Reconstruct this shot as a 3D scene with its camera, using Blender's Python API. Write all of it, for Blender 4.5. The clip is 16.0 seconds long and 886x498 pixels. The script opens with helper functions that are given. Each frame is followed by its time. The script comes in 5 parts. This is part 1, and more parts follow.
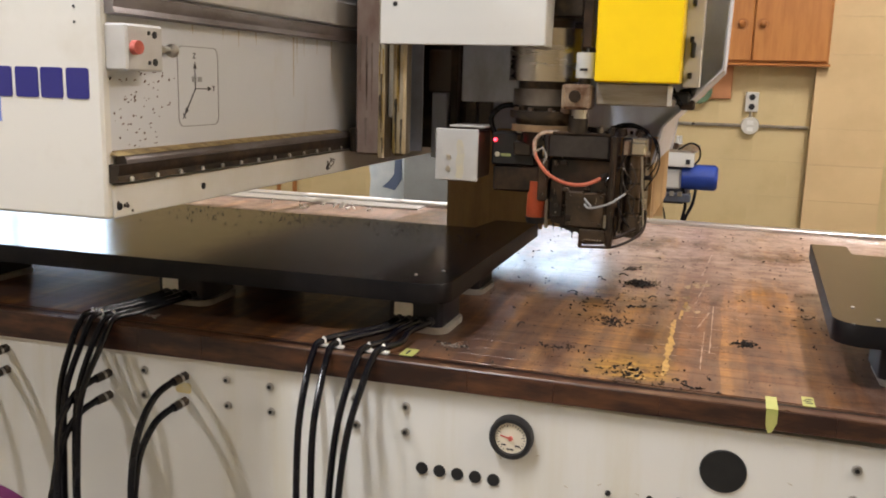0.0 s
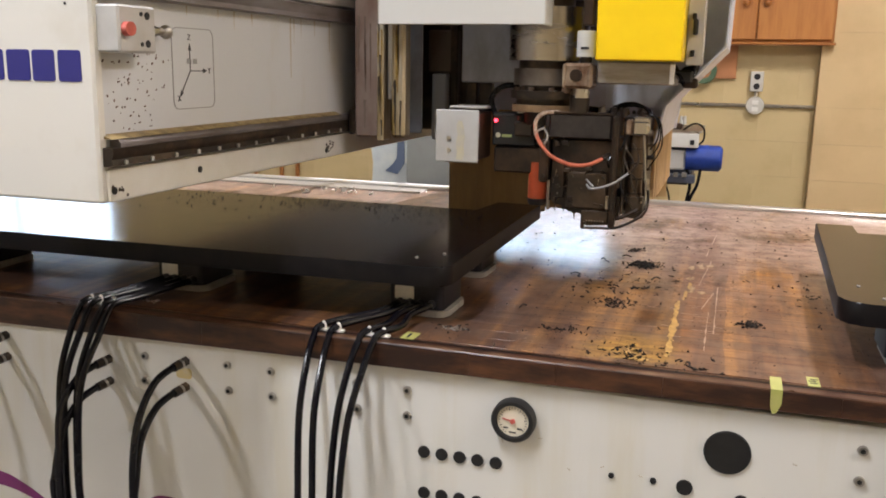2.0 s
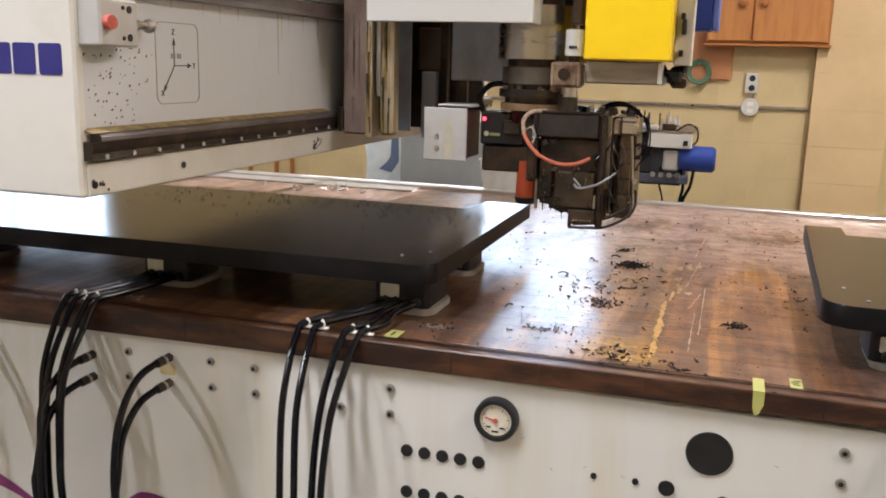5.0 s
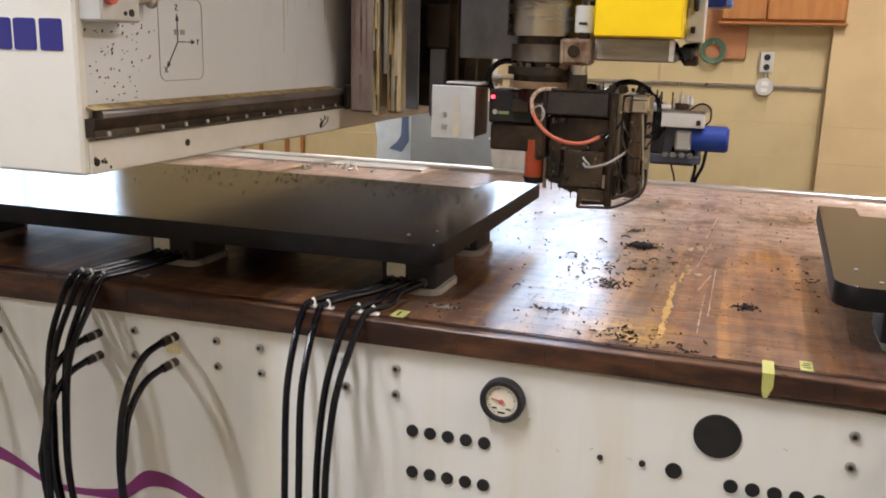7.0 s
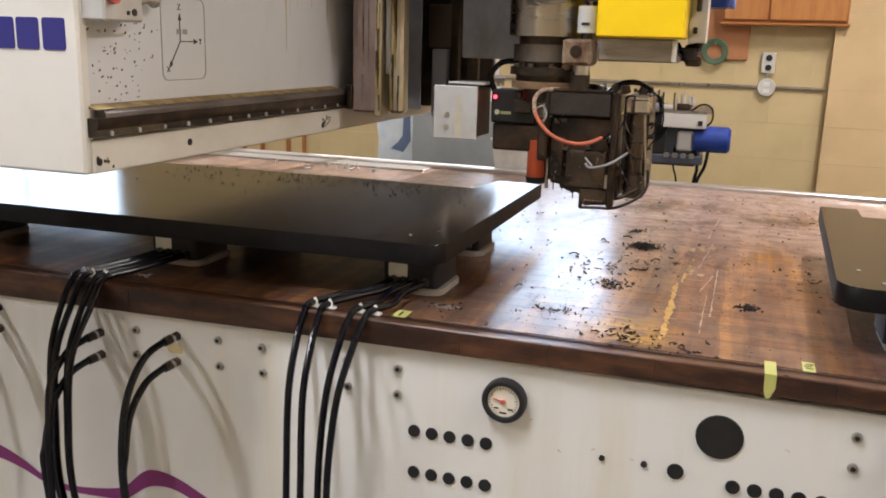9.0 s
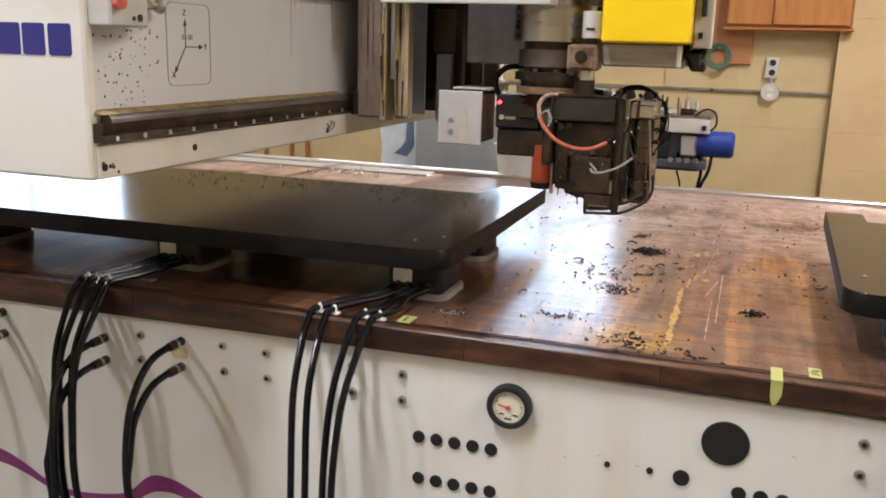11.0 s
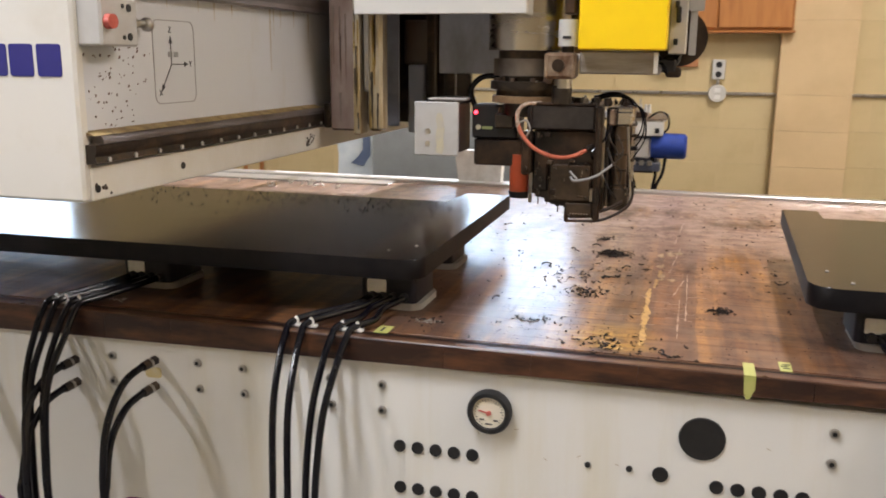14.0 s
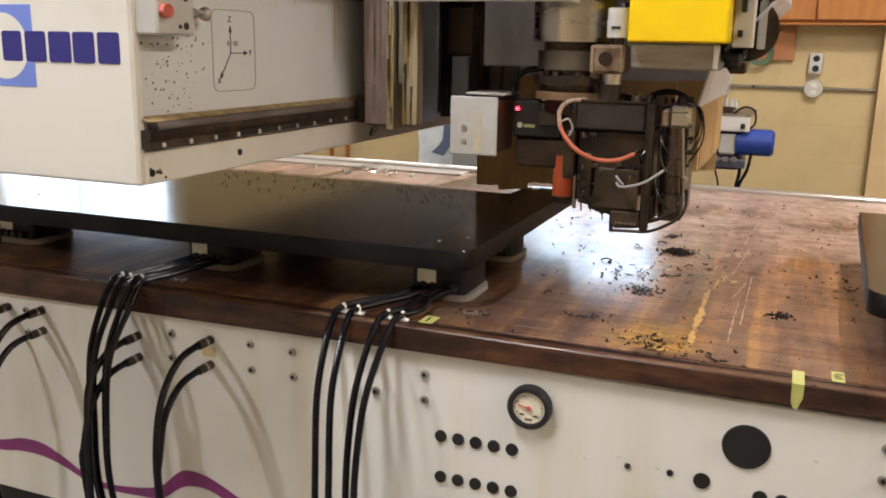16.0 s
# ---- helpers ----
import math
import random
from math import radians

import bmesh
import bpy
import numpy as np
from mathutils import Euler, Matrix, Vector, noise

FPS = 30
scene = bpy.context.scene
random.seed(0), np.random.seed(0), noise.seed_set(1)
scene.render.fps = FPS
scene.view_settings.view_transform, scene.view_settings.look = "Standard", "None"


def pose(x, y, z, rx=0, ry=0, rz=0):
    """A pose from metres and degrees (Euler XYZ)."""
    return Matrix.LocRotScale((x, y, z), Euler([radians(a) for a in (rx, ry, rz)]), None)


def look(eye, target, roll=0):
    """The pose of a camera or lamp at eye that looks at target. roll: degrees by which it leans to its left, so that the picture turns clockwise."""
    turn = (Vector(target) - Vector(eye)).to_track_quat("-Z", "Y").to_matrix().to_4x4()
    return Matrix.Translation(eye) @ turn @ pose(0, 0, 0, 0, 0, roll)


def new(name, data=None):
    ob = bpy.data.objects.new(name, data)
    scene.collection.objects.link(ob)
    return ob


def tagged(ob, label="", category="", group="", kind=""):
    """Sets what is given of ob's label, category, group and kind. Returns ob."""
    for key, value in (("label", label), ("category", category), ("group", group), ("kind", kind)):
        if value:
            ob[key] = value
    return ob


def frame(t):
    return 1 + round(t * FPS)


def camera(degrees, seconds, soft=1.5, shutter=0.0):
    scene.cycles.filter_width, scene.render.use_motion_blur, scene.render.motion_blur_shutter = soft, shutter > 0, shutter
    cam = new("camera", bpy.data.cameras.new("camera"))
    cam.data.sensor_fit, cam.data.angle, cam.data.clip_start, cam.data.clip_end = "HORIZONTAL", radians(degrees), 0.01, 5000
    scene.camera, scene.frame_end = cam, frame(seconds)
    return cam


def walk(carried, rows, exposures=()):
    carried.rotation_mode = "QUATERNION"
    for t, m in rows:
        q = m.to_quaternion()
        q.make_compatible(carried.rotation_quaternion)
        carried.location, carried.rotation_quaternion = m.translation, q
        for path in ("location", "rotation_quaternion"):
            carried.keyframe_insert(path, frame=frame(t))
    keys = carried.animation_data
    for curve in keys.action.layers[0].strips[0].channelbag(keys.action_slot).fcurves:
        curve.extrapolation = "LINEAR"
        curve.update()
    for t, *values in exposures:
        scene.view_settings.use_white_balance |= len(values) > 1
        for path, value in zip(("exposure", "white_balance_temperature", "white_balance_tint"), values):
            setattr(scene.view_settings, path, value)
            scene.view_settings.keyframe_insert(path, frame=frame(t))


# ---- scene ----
cam = camera(53.6, 16.0, soft=1.8, shutter=0.5)
PATH = [
    (0, (0.465, -1.371, 1.395), (-0.132, 0.5, 1.021), 1.6),
    (0.5, (0.469, -1.368, 1.392), (-0.103, 0.511, 1.014), 1.1),
    (1, (0.472, -1.365, 1.393), (-0.122, 0.505, 1.004), 0.7),
    (1.5, (0.472, -1.358, 1.391), (-0.131, 0.507, 0.994), 0.7),
    (2, (0.469, -1.354, 1.388), (-0.137, 0.508, 0.979), 1.0),
    (2.5, (0.473, -1.345, 1.386), (-0.128, 0.516, 0.967), 1.1),
    (3, (0.481, -1.339, 1.389), (-0.108, 0.527, 0.978), 1.5),
    (3.5, (0.487, -1.344, 1.389), (-0.105, 0.523, 0.986), 1.4),
    (6, (0.49, -1.337, 1.383), (-0.118, 0.52, 0.954), 1.7),
    (6.5, (0.492, -1.33, 1.382), (-0.123, 0.521, 0.94), 1.6),
    (7, (0.493, -1.325, 1.381), (-0.129, 0.521, 0.926), 1.6),
    (7.5, (0.488, -1.325, 1.381), (-0.138, 0.518, 0.921), 1.7),
    (8, (0.489, -1.322, 1.381), (-0.138, 0.521, 0.923), 1.8),
    (8.5, (0.491, -1.325, 1.382), (-0.133, 0.521, 0.928), 1.8),
    (9, (0.491, -1.325, 1.381), (-0.133, 0.52, 0.926), 1.7),
    (11.5, (0.484, -1.323, 1.383), (-0.147, 0.522, 0.939), 1.7),
    (12, (0.481, -1.319, 1.385), (-0.148, 0.527, 0.941), 1.7),
    (12.5, (0.479, -1.318, 1.383), (-0.15, 0.529, 0.944), 1.6),
    (13, (0.478, -1.317, 1.383), (-0.15, 0.529, 0.94), 1.6),
    (13.5, (0.472, -1.324, 1.39), (-0.152, 0.525, 0.951), 1.3),
    (14, (0.454, -1.348, 1.388), (-0.075, 0.533, 0.96), 0.5),
    (14.5, (0.444, -1.378, 1.394), (-0.04, 0.517, 0.976), -0.0),
    (15, (0.495, -1.362, 1.393), (-0.106, 0.496, 0.964), 0.4),
    (15.5, (0.548, -1.336, 1.384), (-0.187, 0.471, 0.943), 1.6),
    (16, (0.526, -1.321, 1.392), (-0.198, 0.487, 0.939), 1.1),
]
walk(cam, [(t, look(e, g, r)) for t, e, g, r in PATH], exposures=[(0, 1.27, 6600, 15.5), (0.7, 1.27, 6600, 15.5), (2.0, 1.3, 6450, 16), (3.7, 1.3, 6380, 17), (13.5, 1.3, 6380, 17), (15.0, 1.3, 6700, 16), (16.0, 1.3, 6740, 16)])

# ---- light ----
world = bpy.data.worlds.new("sky")
scene.world = world
world.use_nodes = True
wn = world.node_tree
sky = wn.nodes.new("ShaderNodeTexSky")
sky.sky_type, sky.sun_disc = "NISHITA", False
SUN_EL, SUN_AZ = 26.0, 8.0          # degrees; azimuth from +y towards +x
sky.sun_elevation, sky.sun_rotation = radians(SUN_EL), radians(SUN_AZ)
wn.links.new(sky.outputs[0], wn.nodes["Background"].inputs[0])
wn.nodes["Background"].inputs[1].default_value = 0.15
sun = new("sun", bpy.data.lights.new("sun", "SUN"))
sun.data.energy, sun.data.angle, sun.data.color = 5.0, radians(0.5), (1.0, 0.96, 0.90)
ce = math.cos(radians(SUN_EL))
sun_from = Vector((math.sin(radians(SUN_AZ)) * ce, math.cos(radians(SUN_AZ)) * ce, math.sin(radians(SUN_EL))))
sun.matrix_world = look(sun_from * 30, (0, 0, 0))
CEILING = 3.2
COOL, PLAIN, WARM = (0.90, 0.96, 1.0), (0.93, 0.96, 1.0), (1.0, 0.965, 0.92)
# the lamp at (-4.2, 1.6) is added fill for the walls, its fixture unseen
LAMPS = [(-2.9, -2.4, 30, PLAIN), (-0.45, -1.0, 23, COOL), (1.25, 1.9, 25, WARM), (-4.2, 1.6, 14, WARM), (2.6, -0.7, 24, WARM)]
for lx, ly, power, tint in LAMPS:
    lamp = new("lamp", bpy.data.lights.new("lamp", "AREA"))
    lamp.data.shape, lamp.data.size, lamp.data.size_y = "RECTANGLE", 0.10, 0.35 if tint is PLAIN else 0.9
    lamp.data.energy, lamp.data.color = power, tint
    lamp.matrix_world = pose(lx, ly, CEILING - 0.1)


# ---- materials ----
def mat(name, colour, rough=0.5, metal=0.0, second=None, scale=8.0, amount=0.5, bump=0.0, bscale=60.0, coat=0.0,
        emit=None, stretch=(1, 1, 1), rand=0.0, detail=6.0, rvar=0.0, spec=0.5):
    m = bpy.data.materials.new(name)
    m.use_nodes = True
    t = m.node_tree
    N, L = t.nodes.new, t.links.new
    b = t.nodes["Principled BSDF"]
    b.inputs["Roughness"].default_value, b.inputs["Metallic"].default_value = rough, metal
    b.inputs["Coat Weight"].default_value, b.inputs["Coat Roughness"].default_value = coat, 0.08
    b.inputs["Specular IOR Level"].default_value = spec
    b.inputs["Base Color"].default_value = (*colour, 1)
    geo = N("ShaderNodeNewGeometry")
    tex = N("ShaderNodeTexCoord")
    mp = N("ShaderNodeMapping")
    mp.inputs["Scale"].default_value = stretch
    L(tex.outputs["Object"], mp.inputs[0])
    src = mp.outputs[0]
    out = None
    if second:
        n = N("ShaderNodeTexNoise")
        n.inputs["Scale"].default_value, n.inputs["Detail"].default_value = scale, detail
        n.inputs["Roughness"].default_value = 0.62
        L(src, n.inputs["Vector"])
        r = N("ShaderNodeValToRGB")
        r.color_ramp.elements[0].position, r.color_ramp.elements[1].position = 0.62 - amount * 0.4, 0.62 + (1 - amount) * 0.25
        r.color_ramp.elements[0].color, r.color_ramp.elements[1].color = (*colour, 1), (*second, 1)
        L(n.outputs[0], r.inputs[0])
        out = r.outputs[0]
        if rvar:
            mr = N("ShaderNodeMapRange")
            mr.inputs["To Min"].default_value, mr.inputs["To Max"].default_value = rough - rvar, rough + rvar
            L(n.outputs[0], mr.inputs[0])
            L(mr.outputs[0], b.inputs["Roughness"])
    if rand:
        info = N("ShaderNodeObjectInfo")
        hs = N("ShaderNodeHueSaturation")
        mr = N("ShaderNodeMapRange")
        mr.inputs["To Min"].default_value, mr.inputs["To Max"].default_value = 1 - rand, 1 + rand
        L(info.outputs["Random"], mr.inputs[0])
        L(mr.outputs[0], hs.inputs["Value"])
        if out:
            L(out, hs.inputs["Color"])
        else:
            hs.inputs["Color"].default_value = (*colour, 1)
        out = hs.outputs[0]
    if out:
        L(out, b.inputs["Base Color"])
    if bump:
        n2 = N("ShaderNodeTexNoise")
        n2.inputs["Scale"].default_value, n2.inputs["Detail"].default_value = bscale, 4
        L(src, n2.inputs["Vector"])
        bp = N("ShaderNodeBump")
        bp.inputs["Strength"].default_value, bp.inputs["Distance"].default_value = bump, 0.002
        L(n2.outputs[0], bp.inputs["Height"])
        L(bp.outputs[0], b.inputs["Normal"])
    if emit:
        b.inputs["Emission Color"].default_value, b.inputs["Emission Strength"].default_value = (*emit[:3], 1), emit[3]
    return m


def wood_top():
    """Worn, lacquered board: plank tone, fine grain along x, patchy grey scuffing with haze and shade painted in."""
    m = bpy.data.materials.new("worn_wood")
    m.use_nodes = True
    t = m.node_tree
    N, L = t.nodes.new, t.links.new
    b = t.nodes["Principled BSDF"]
    geo = N("ShaderNodeNewGeometry")
    info = N("ShaderNodeObjectInfo")

    def noise_at(scale, stretch, detail=5.0, rough=0.6):
        mp = N("ShaderNodeMapping")
        mp.inputs["Scale"].default_value = stretch
        L(geo.outputs["Position"], mp.inputs[0])
        n = N("ShaderNodeTexNoise")
        n.inputs["Scale"].default_value, n.inputs["Detail"].default_value, n.inputs["Roughness"].default_value = scale, detail, rough
        L(mp.outputs[0], n.inputs["Vector"])
        return n.outputs[0]

    def ramp(v, p0, p1, c0, c1):
        r = N("ShaderNodeValToRGB")
        r.color_ramp.elements[0].position, r.color_ramp.elements[1].position = p0, p1
        r.color_ramp.elements[0].color, r.color_ramp.elements[1].color = (*c0, 1), (*c1, 1)
        L(v, r.inputs[0])
        return r.outputs[0]

    def mix(f, a, c, kind="MIX"):
        x = N("ShaderNodeMix")
        x.data_type, x.blend_type = "RGBA", kind
        if isinstance(f, float):
            x.inputs[0].default_value = f
        else:
            L(f, x.inputs[0])
        L(a, x.inputs[6])
        L(c, x.inputs[7])
        return x.outputs[2]

    grain = ramp(noise_at(30, (0.35, 3.2, 1)), 0.28, 0.78, (0.165, 0.069, 0.016), (0.345, 0.176, 0.041))
    tone = ramp(info.outputs["Random"], 0.0, 1.0, (0.66, 0.62, 0.60), (1.18, 1.15, 1.08))
    zone = ramp(noise_at(3.4, (4.6, 0.30, 1), 4, 0.5), 0.43, 0.57, (0.42, 0.33, 0.31), (1.18, 1.16, 1.08))
    runs = ramp(noise_at(3.4, (12.0, 0.45, 1), 3, 0.5), 0.42, 0.58, (0.66, 0.60, 0.58), (1.10, 1.10, 1.06))
    # boards glued side by side: tone changes across x, its joints a little uneven
    sep = N("ShaderNodeSeparateXYZ")
    L(geo.outputs["Position"], sep.inputs[0])
    bend = N("ShaderNodeMath")
    bend.operation = "MULTIPLY_ADD"
    bend.inputs[1].default_value = 0.03
    L(noise_at(2.0, (1, 1, 1), 3), bend.inputs[0])
    L(sep.outputs["X"], bend.inputs[2])
    span = N("ShaderNodeMapRange")
    span.inputs["From Min"].default_value, span.inputs["From Max"].default_value = -1.0, 1.0
    L(bend.outputs[0], span.inputs[0])
    strips = N("ShaderNodeValToRGB")
    strips.color_ramp.interpolation = "CONSTANT"
    els = strips.color_ramp.elements
    # end tones also carry painted shade: under the left worktop, beside the right one
    els[0].position, els[0].color = 0.0, (0.62, 0.54, 0.52, 1)
    els[1].position, els[1].color = 0.45, (0.66, 0.58, 0.54, 1)
    for at, c in ((0.535, (0.86, 0.82, 0.72)), (0.585, (0.98, 0.98, 0.88)), (0.635, (1.18, 1.2, 1.0)), (0.70, (0.74, 0.60, 0.56)), (0.728, (0.68, 0.60, 0.66)),
                  (0.7475, (1.34, 1.32, 1.16)), (0.778, (1.48, 1.44, 1.22)), (0.82, (1.2, 1.12, 0.98)), (0.86, (0.86, 0.80, 0.76)), (0.93, (1.05, 1.0, 0.9))):
        els.new(at).color = (*c, 1)
    L(span.outputs[0], strips.inputs[0])
    wood = mix(1.0, mix(1.0, mix(1.0, mix(1.0, grain, tone, "MULTIPLY"), zone, "MULTIPLY"), runs, "MULTIPLY"), strips.outputs[0], "MULTIPLY")
    # pale scuffing; the bright wall's hazy reflection is painted in over the rear half
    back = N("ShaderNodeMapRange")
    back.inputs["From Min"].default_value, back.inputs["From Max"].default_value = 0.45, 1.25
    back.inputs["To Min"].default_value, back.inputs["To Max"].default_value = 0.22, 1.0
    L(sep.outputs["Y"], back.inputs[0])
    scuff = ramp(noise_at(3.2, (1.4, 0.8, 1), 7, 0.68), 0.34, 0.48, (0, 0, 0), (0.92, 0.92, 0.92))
    # weaker at left, where shade behind the worktop is kept in the colour
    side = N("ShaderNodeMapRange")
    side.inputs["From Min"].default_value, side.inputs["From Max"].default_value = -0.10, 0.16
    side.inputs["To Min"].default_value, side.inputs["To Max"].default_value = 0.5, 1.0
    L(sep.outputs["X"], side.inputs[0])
    wear_haze = mix(1.0, mix(1.0, scuff, back.outputs[0], "MULTIPLY"), side.outputs[0], "MULTIPLY")
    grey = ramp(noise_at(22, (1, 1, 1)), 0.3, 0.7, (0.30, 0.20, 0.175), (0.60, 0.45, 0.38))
    worn = mix(wear_haze, wood, grey)
    # lacquer rubbed through to yellow wood near the front edge
    rub = N("ShaderNodeMapping")
    rub.inputs["Location"].default_value, rub.inputs["Scale"].default_value = (-3.15, -0.80, -9.2), (9.5, 8.0, 10.0)
    L(geo.outputs["Position"], rub.inputs[0])
    ball = N("ShaderNodeTexGradient")
    ball.gradient_type = "SPHERICAL"
    L(rub.outputs[0], ball.inputs[0])
    rag = mix(1.0, ramp(ball.outputs["Fac"], 0.0, 0.6, (0, 0, 0), (1, 1, 1)), ramp(noise_at(16, (0.7, 1.5, 1), 6, 0.7), 0.40, 0.60, (0, 0, 0), (1, 1, 1)), "MULTIPLY")
    gold = ramp(noise_at(50, (0.5, 2.5, 1)), 0.3, 0.7, (0.34, 0.17, 0.035), (0.56, 0.33, 0.085))
    rubbed = mix(rag, worn, gold)
    dirt = ramp(noise_at(6, (2.0, 1.1, 1), 8, 0.78), 0.51, 0.66, (0, 0, 0), (0.75, 0.75, 0.75))
    dark = ramp(noise_at(40, (1, 1, 1)), 0.3, 0.7, (0.030, 0.014, 0.010), (0.085, 0.040, 0.026))
    seam = ramp(noise_at(26, (0.10, 3.0, 1), 4), 0.54, 0.66, (1, 1, 1), (0.74, 0.68, 0.66))
    L(mix(1.0, mix(dirt, rubbed, dark), seam, "MULTIPLY"), b.inputs["Base Color"])
    mr = N("ShaderNodeMapRange")
    mr.inputs["To Min"].default_value, mr.inputs["To Max"].default_value = 0.34, 0.50
    L(noise_at(9, (1, 1, 1), 6), mr.inputs[0])
    L(mr.outputs[0], b.inputs["Roughness"])
    # old lacquer over the wood: glossy, patchy
    b.inputs["Coat Weight"].default_value = 0.65
    b.inputs["Specular IOR Level"].default_value = 0.14
    cr = N("ShaderNodeMapRange")
    cr.inputs["To Min"].default_value, cr.inputs["To Max"].default_value = 0.12, 0.27
    L(noise_at(6, (1, 1, 1), 6), cr.inputs[0])
    L(cr.outputs[0], b.inputs["Coat Roughness"])
    bp = N("ShaderNodeBump")
    bp.inputs["Strength"].default_value, bp.inputs["Distance"].default_value = 0.06, 0.001
    L(noise_at(70, (0.4, 3, 1)), bp.inputs["Height"])
    L(bp.outputs[0], b.inputs["Normal"])
    return m


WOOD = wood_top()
EDGE = mat("dark_wood_edge", (0.026, 0.009, 0.0055), 0.36, second=(0.135, 0.052, 0.020), scale=17, amount=0.46, bump=0.12, stretch=(0.5, 1, 2.2), rand=0.10, rvar=0.1)
LIP = mat("worn_edge_strip", (0.075, 0.033, 0.017), 0.3, second=(0.28, 0.16, 0.09), scale=26, amount=0.4, bump=0.3, stretch=(0.5, 1, 1), rvar=0.1)
# upright yellowish streaks: aged paint, with hose shadows put into the colour
PANEL = mat("white_painted_steel", (0.735, 0.725, 0.685), 0.42, second=(0.66, 0.62, 0.50), scale=3.2, amount=0.3, bump=0.05, bscale=25, stretch=(3.0, 1, 0.28))
CASE = mat("grey_white_enamel", (0.72, 0.70, 0.645), 0.38, second=(0.62, 0.58, 0.49), scale=5, amount=0.3, bump=0.05)
STAINED = mat("stained_grey_enamel", (0.62, 0.63, 0.645), 0.42, second=(0.50, 0.45, 0.36), scale=3, amount=0.22, bump=0.08, stretch=(1, 1.6, 0.5))
COVER = mat("pale_grey_cover", (0.62, 0.61, 0.57), 0.45, second=(0.55, 0.53, 0.47), scale=4, amount=0.4)
BLACKPLATE = mat("black_laminate", (0.004, 0.0035, 0.004), 0.16, spec=0.38, second=(0.007, 0.006, 0.006), scale=12, amount=0.5, rvar=0.04, bump=0.04, bscale=90)
EDGEBLACK = mat("black_edge_band", (0.005, 0.0045, 0.006), 0.5, spec=0.2, second=(0.012, 0.010, 0.010), scale=18, bump=0.1)
BLACK = mat("black_plastic", (0.008, 0.008, 0.009), 0.45, second=(0.016, 0.015, 0.015), scale=25, bump=0.1)
RUBBER = mat("black_hose", (0.004, 0.0035, 0.006), 0.22, spec=0.28, second=(0.011, 0.011, 0.012), scale=20, bump=0.05)
PODMAT = mat("blue_black_pod", (0.006, 0.0065, 0.012), 0.45, spec=0.3, second=(0.02, 0.02, 0.027), scale=20, bump=0.06)
STEEL = mat("worn_steel", (0.52, 0.50, 0.47), 0.3, 1.0, second=(0.33, 0.30, 0.26), scale=12, amount=0.5, rvar=0.1, stretch=(1, 1, 0.4))
CHROME = mat("brushed_chrome", (0.50, 0.47, 0.43), 0.27, 1.0, second=(0.42, 0.385, 0.34), scale=6, amount=0.4, stretch=(1, 1, 6), rvar=0.04)
OILY = mat("oily_dark_steel", (0.035, 0.026, 0.02), 0.34, 0.4, second=(0.14, 0.09, 0.05), scale=18, amount=0.35, bump=0.35, bscale=45, rvar=0.14)
GRIME = mat("grimy_black_casting", (0.010, 0.0075, 0.0065), 0.33, 0.1, spec=0.38, second=(0.075, 0.040, 0.022), scale=17, amount=0.55, bump=0.45, bscale=40, rvar=0.15)
RUST = mat("rust_stained_steel", (0.16, 0.125, 0.10), 0.45, 0.5, second=(0.10, 0.045, 0.02), scale=9, amount=0.5, bump=0.2, stretch=(1, 1, 0.35))
RUSTRUN = mat("rust_stain", (0.42, 0.33, 0.21), 0.5, second=(0.55, 0.52, 0.46), scale=60, amount=0.5)
SLIDE = mat("scuffed_slide_steel", (0.27, 0.215, 0.18), 0.42, 0.3, second=(0.10, 0.038, 0.02), scale=8, amount=0.74, bump=0.2, stretch=(1, 1, 0.4))
BRASSY = mat("yellowed_grease_steel", (0.56, 0.53, 0.46), 0.33, 0.6, second=(0.26, 0.16, 0.02), scale=22, amount=0.78, stretch=(1, 1, 0.16), rvar=0.1)
PALEPAINT = mat("pale_blue_grey_paint", (0.50, 0.54, 0.63), 0.45, second=(0.24, 0.23, 0.24), scale=9, amount=0.42, bump=0.1, stretch=(1, 1, 0.5))
GREYBLUE = mat("blue_grey_paint", (0.29, 0.32, 0.40), 0.45, second=(0.15, 0.14, 0.14), scale=8, amount=0.5, bump=0.1)
DARKBLUE = mat("dark_blue_grey_paint", (0.075, 0.085, 0.12), 0.42, second=(0.04, 0.04, 0.045), scale=10, amount=0.5, bump=0.1)
HOODMAT = mat("grey_hood_paint", (0.66, 0.68, 0.75), 0.45, second=(0.46, 0.46, 0.48), scale=7, amount=0.45, bump=0.06)
TAN = mat("tan_curtain", (0.54, 0.37, 0.18), 0.7, second=(0.36, 0.24, 0.12), scale=16, amount=0.5, stretch=(1, 1, 0.2), rand=0.1)
YELLOW = mat("yellow_enamel", (0.95, 0.65, 0.004), 0.33, second=(0.88, 0.58, 0.003), scale=5, amount=0.4, bump=0.03)
ORANGE = mat("orange_plastic", (0.42, 0.065, 0.02), 0.45, second=(0.30, 0.05, 0.015), scale=20)
PINKHOSE = mat("salmon_hose", (0.52, 0.14, 0.08), 0.4, second=(0.35, 0.09, 0.05), scale=30, amount=0.4)
GREASE = mat("dark_grease", (0.03, 0.022, 0.016), 0.4, second=(0.10, 0.065, 0.03), scale=30, bump=0.3)
SAWDUST = mat("yellow_dust", (0.34, 0.25, 0.11), 0.9, second=(0.12, 0.08, 0.04), scale=40, bump=0.6)
RED = mat("red_plastic", (0.55, 0.13, 0.10), 0.35, second=(0.40, 0.06, 0.045), scale=60)
BLUE = mat("blue_enamel", (0.018, 0.055, 0.32), 0.4, second=(0.012, 0.035, 0.2), scale=20, bump=0.1)
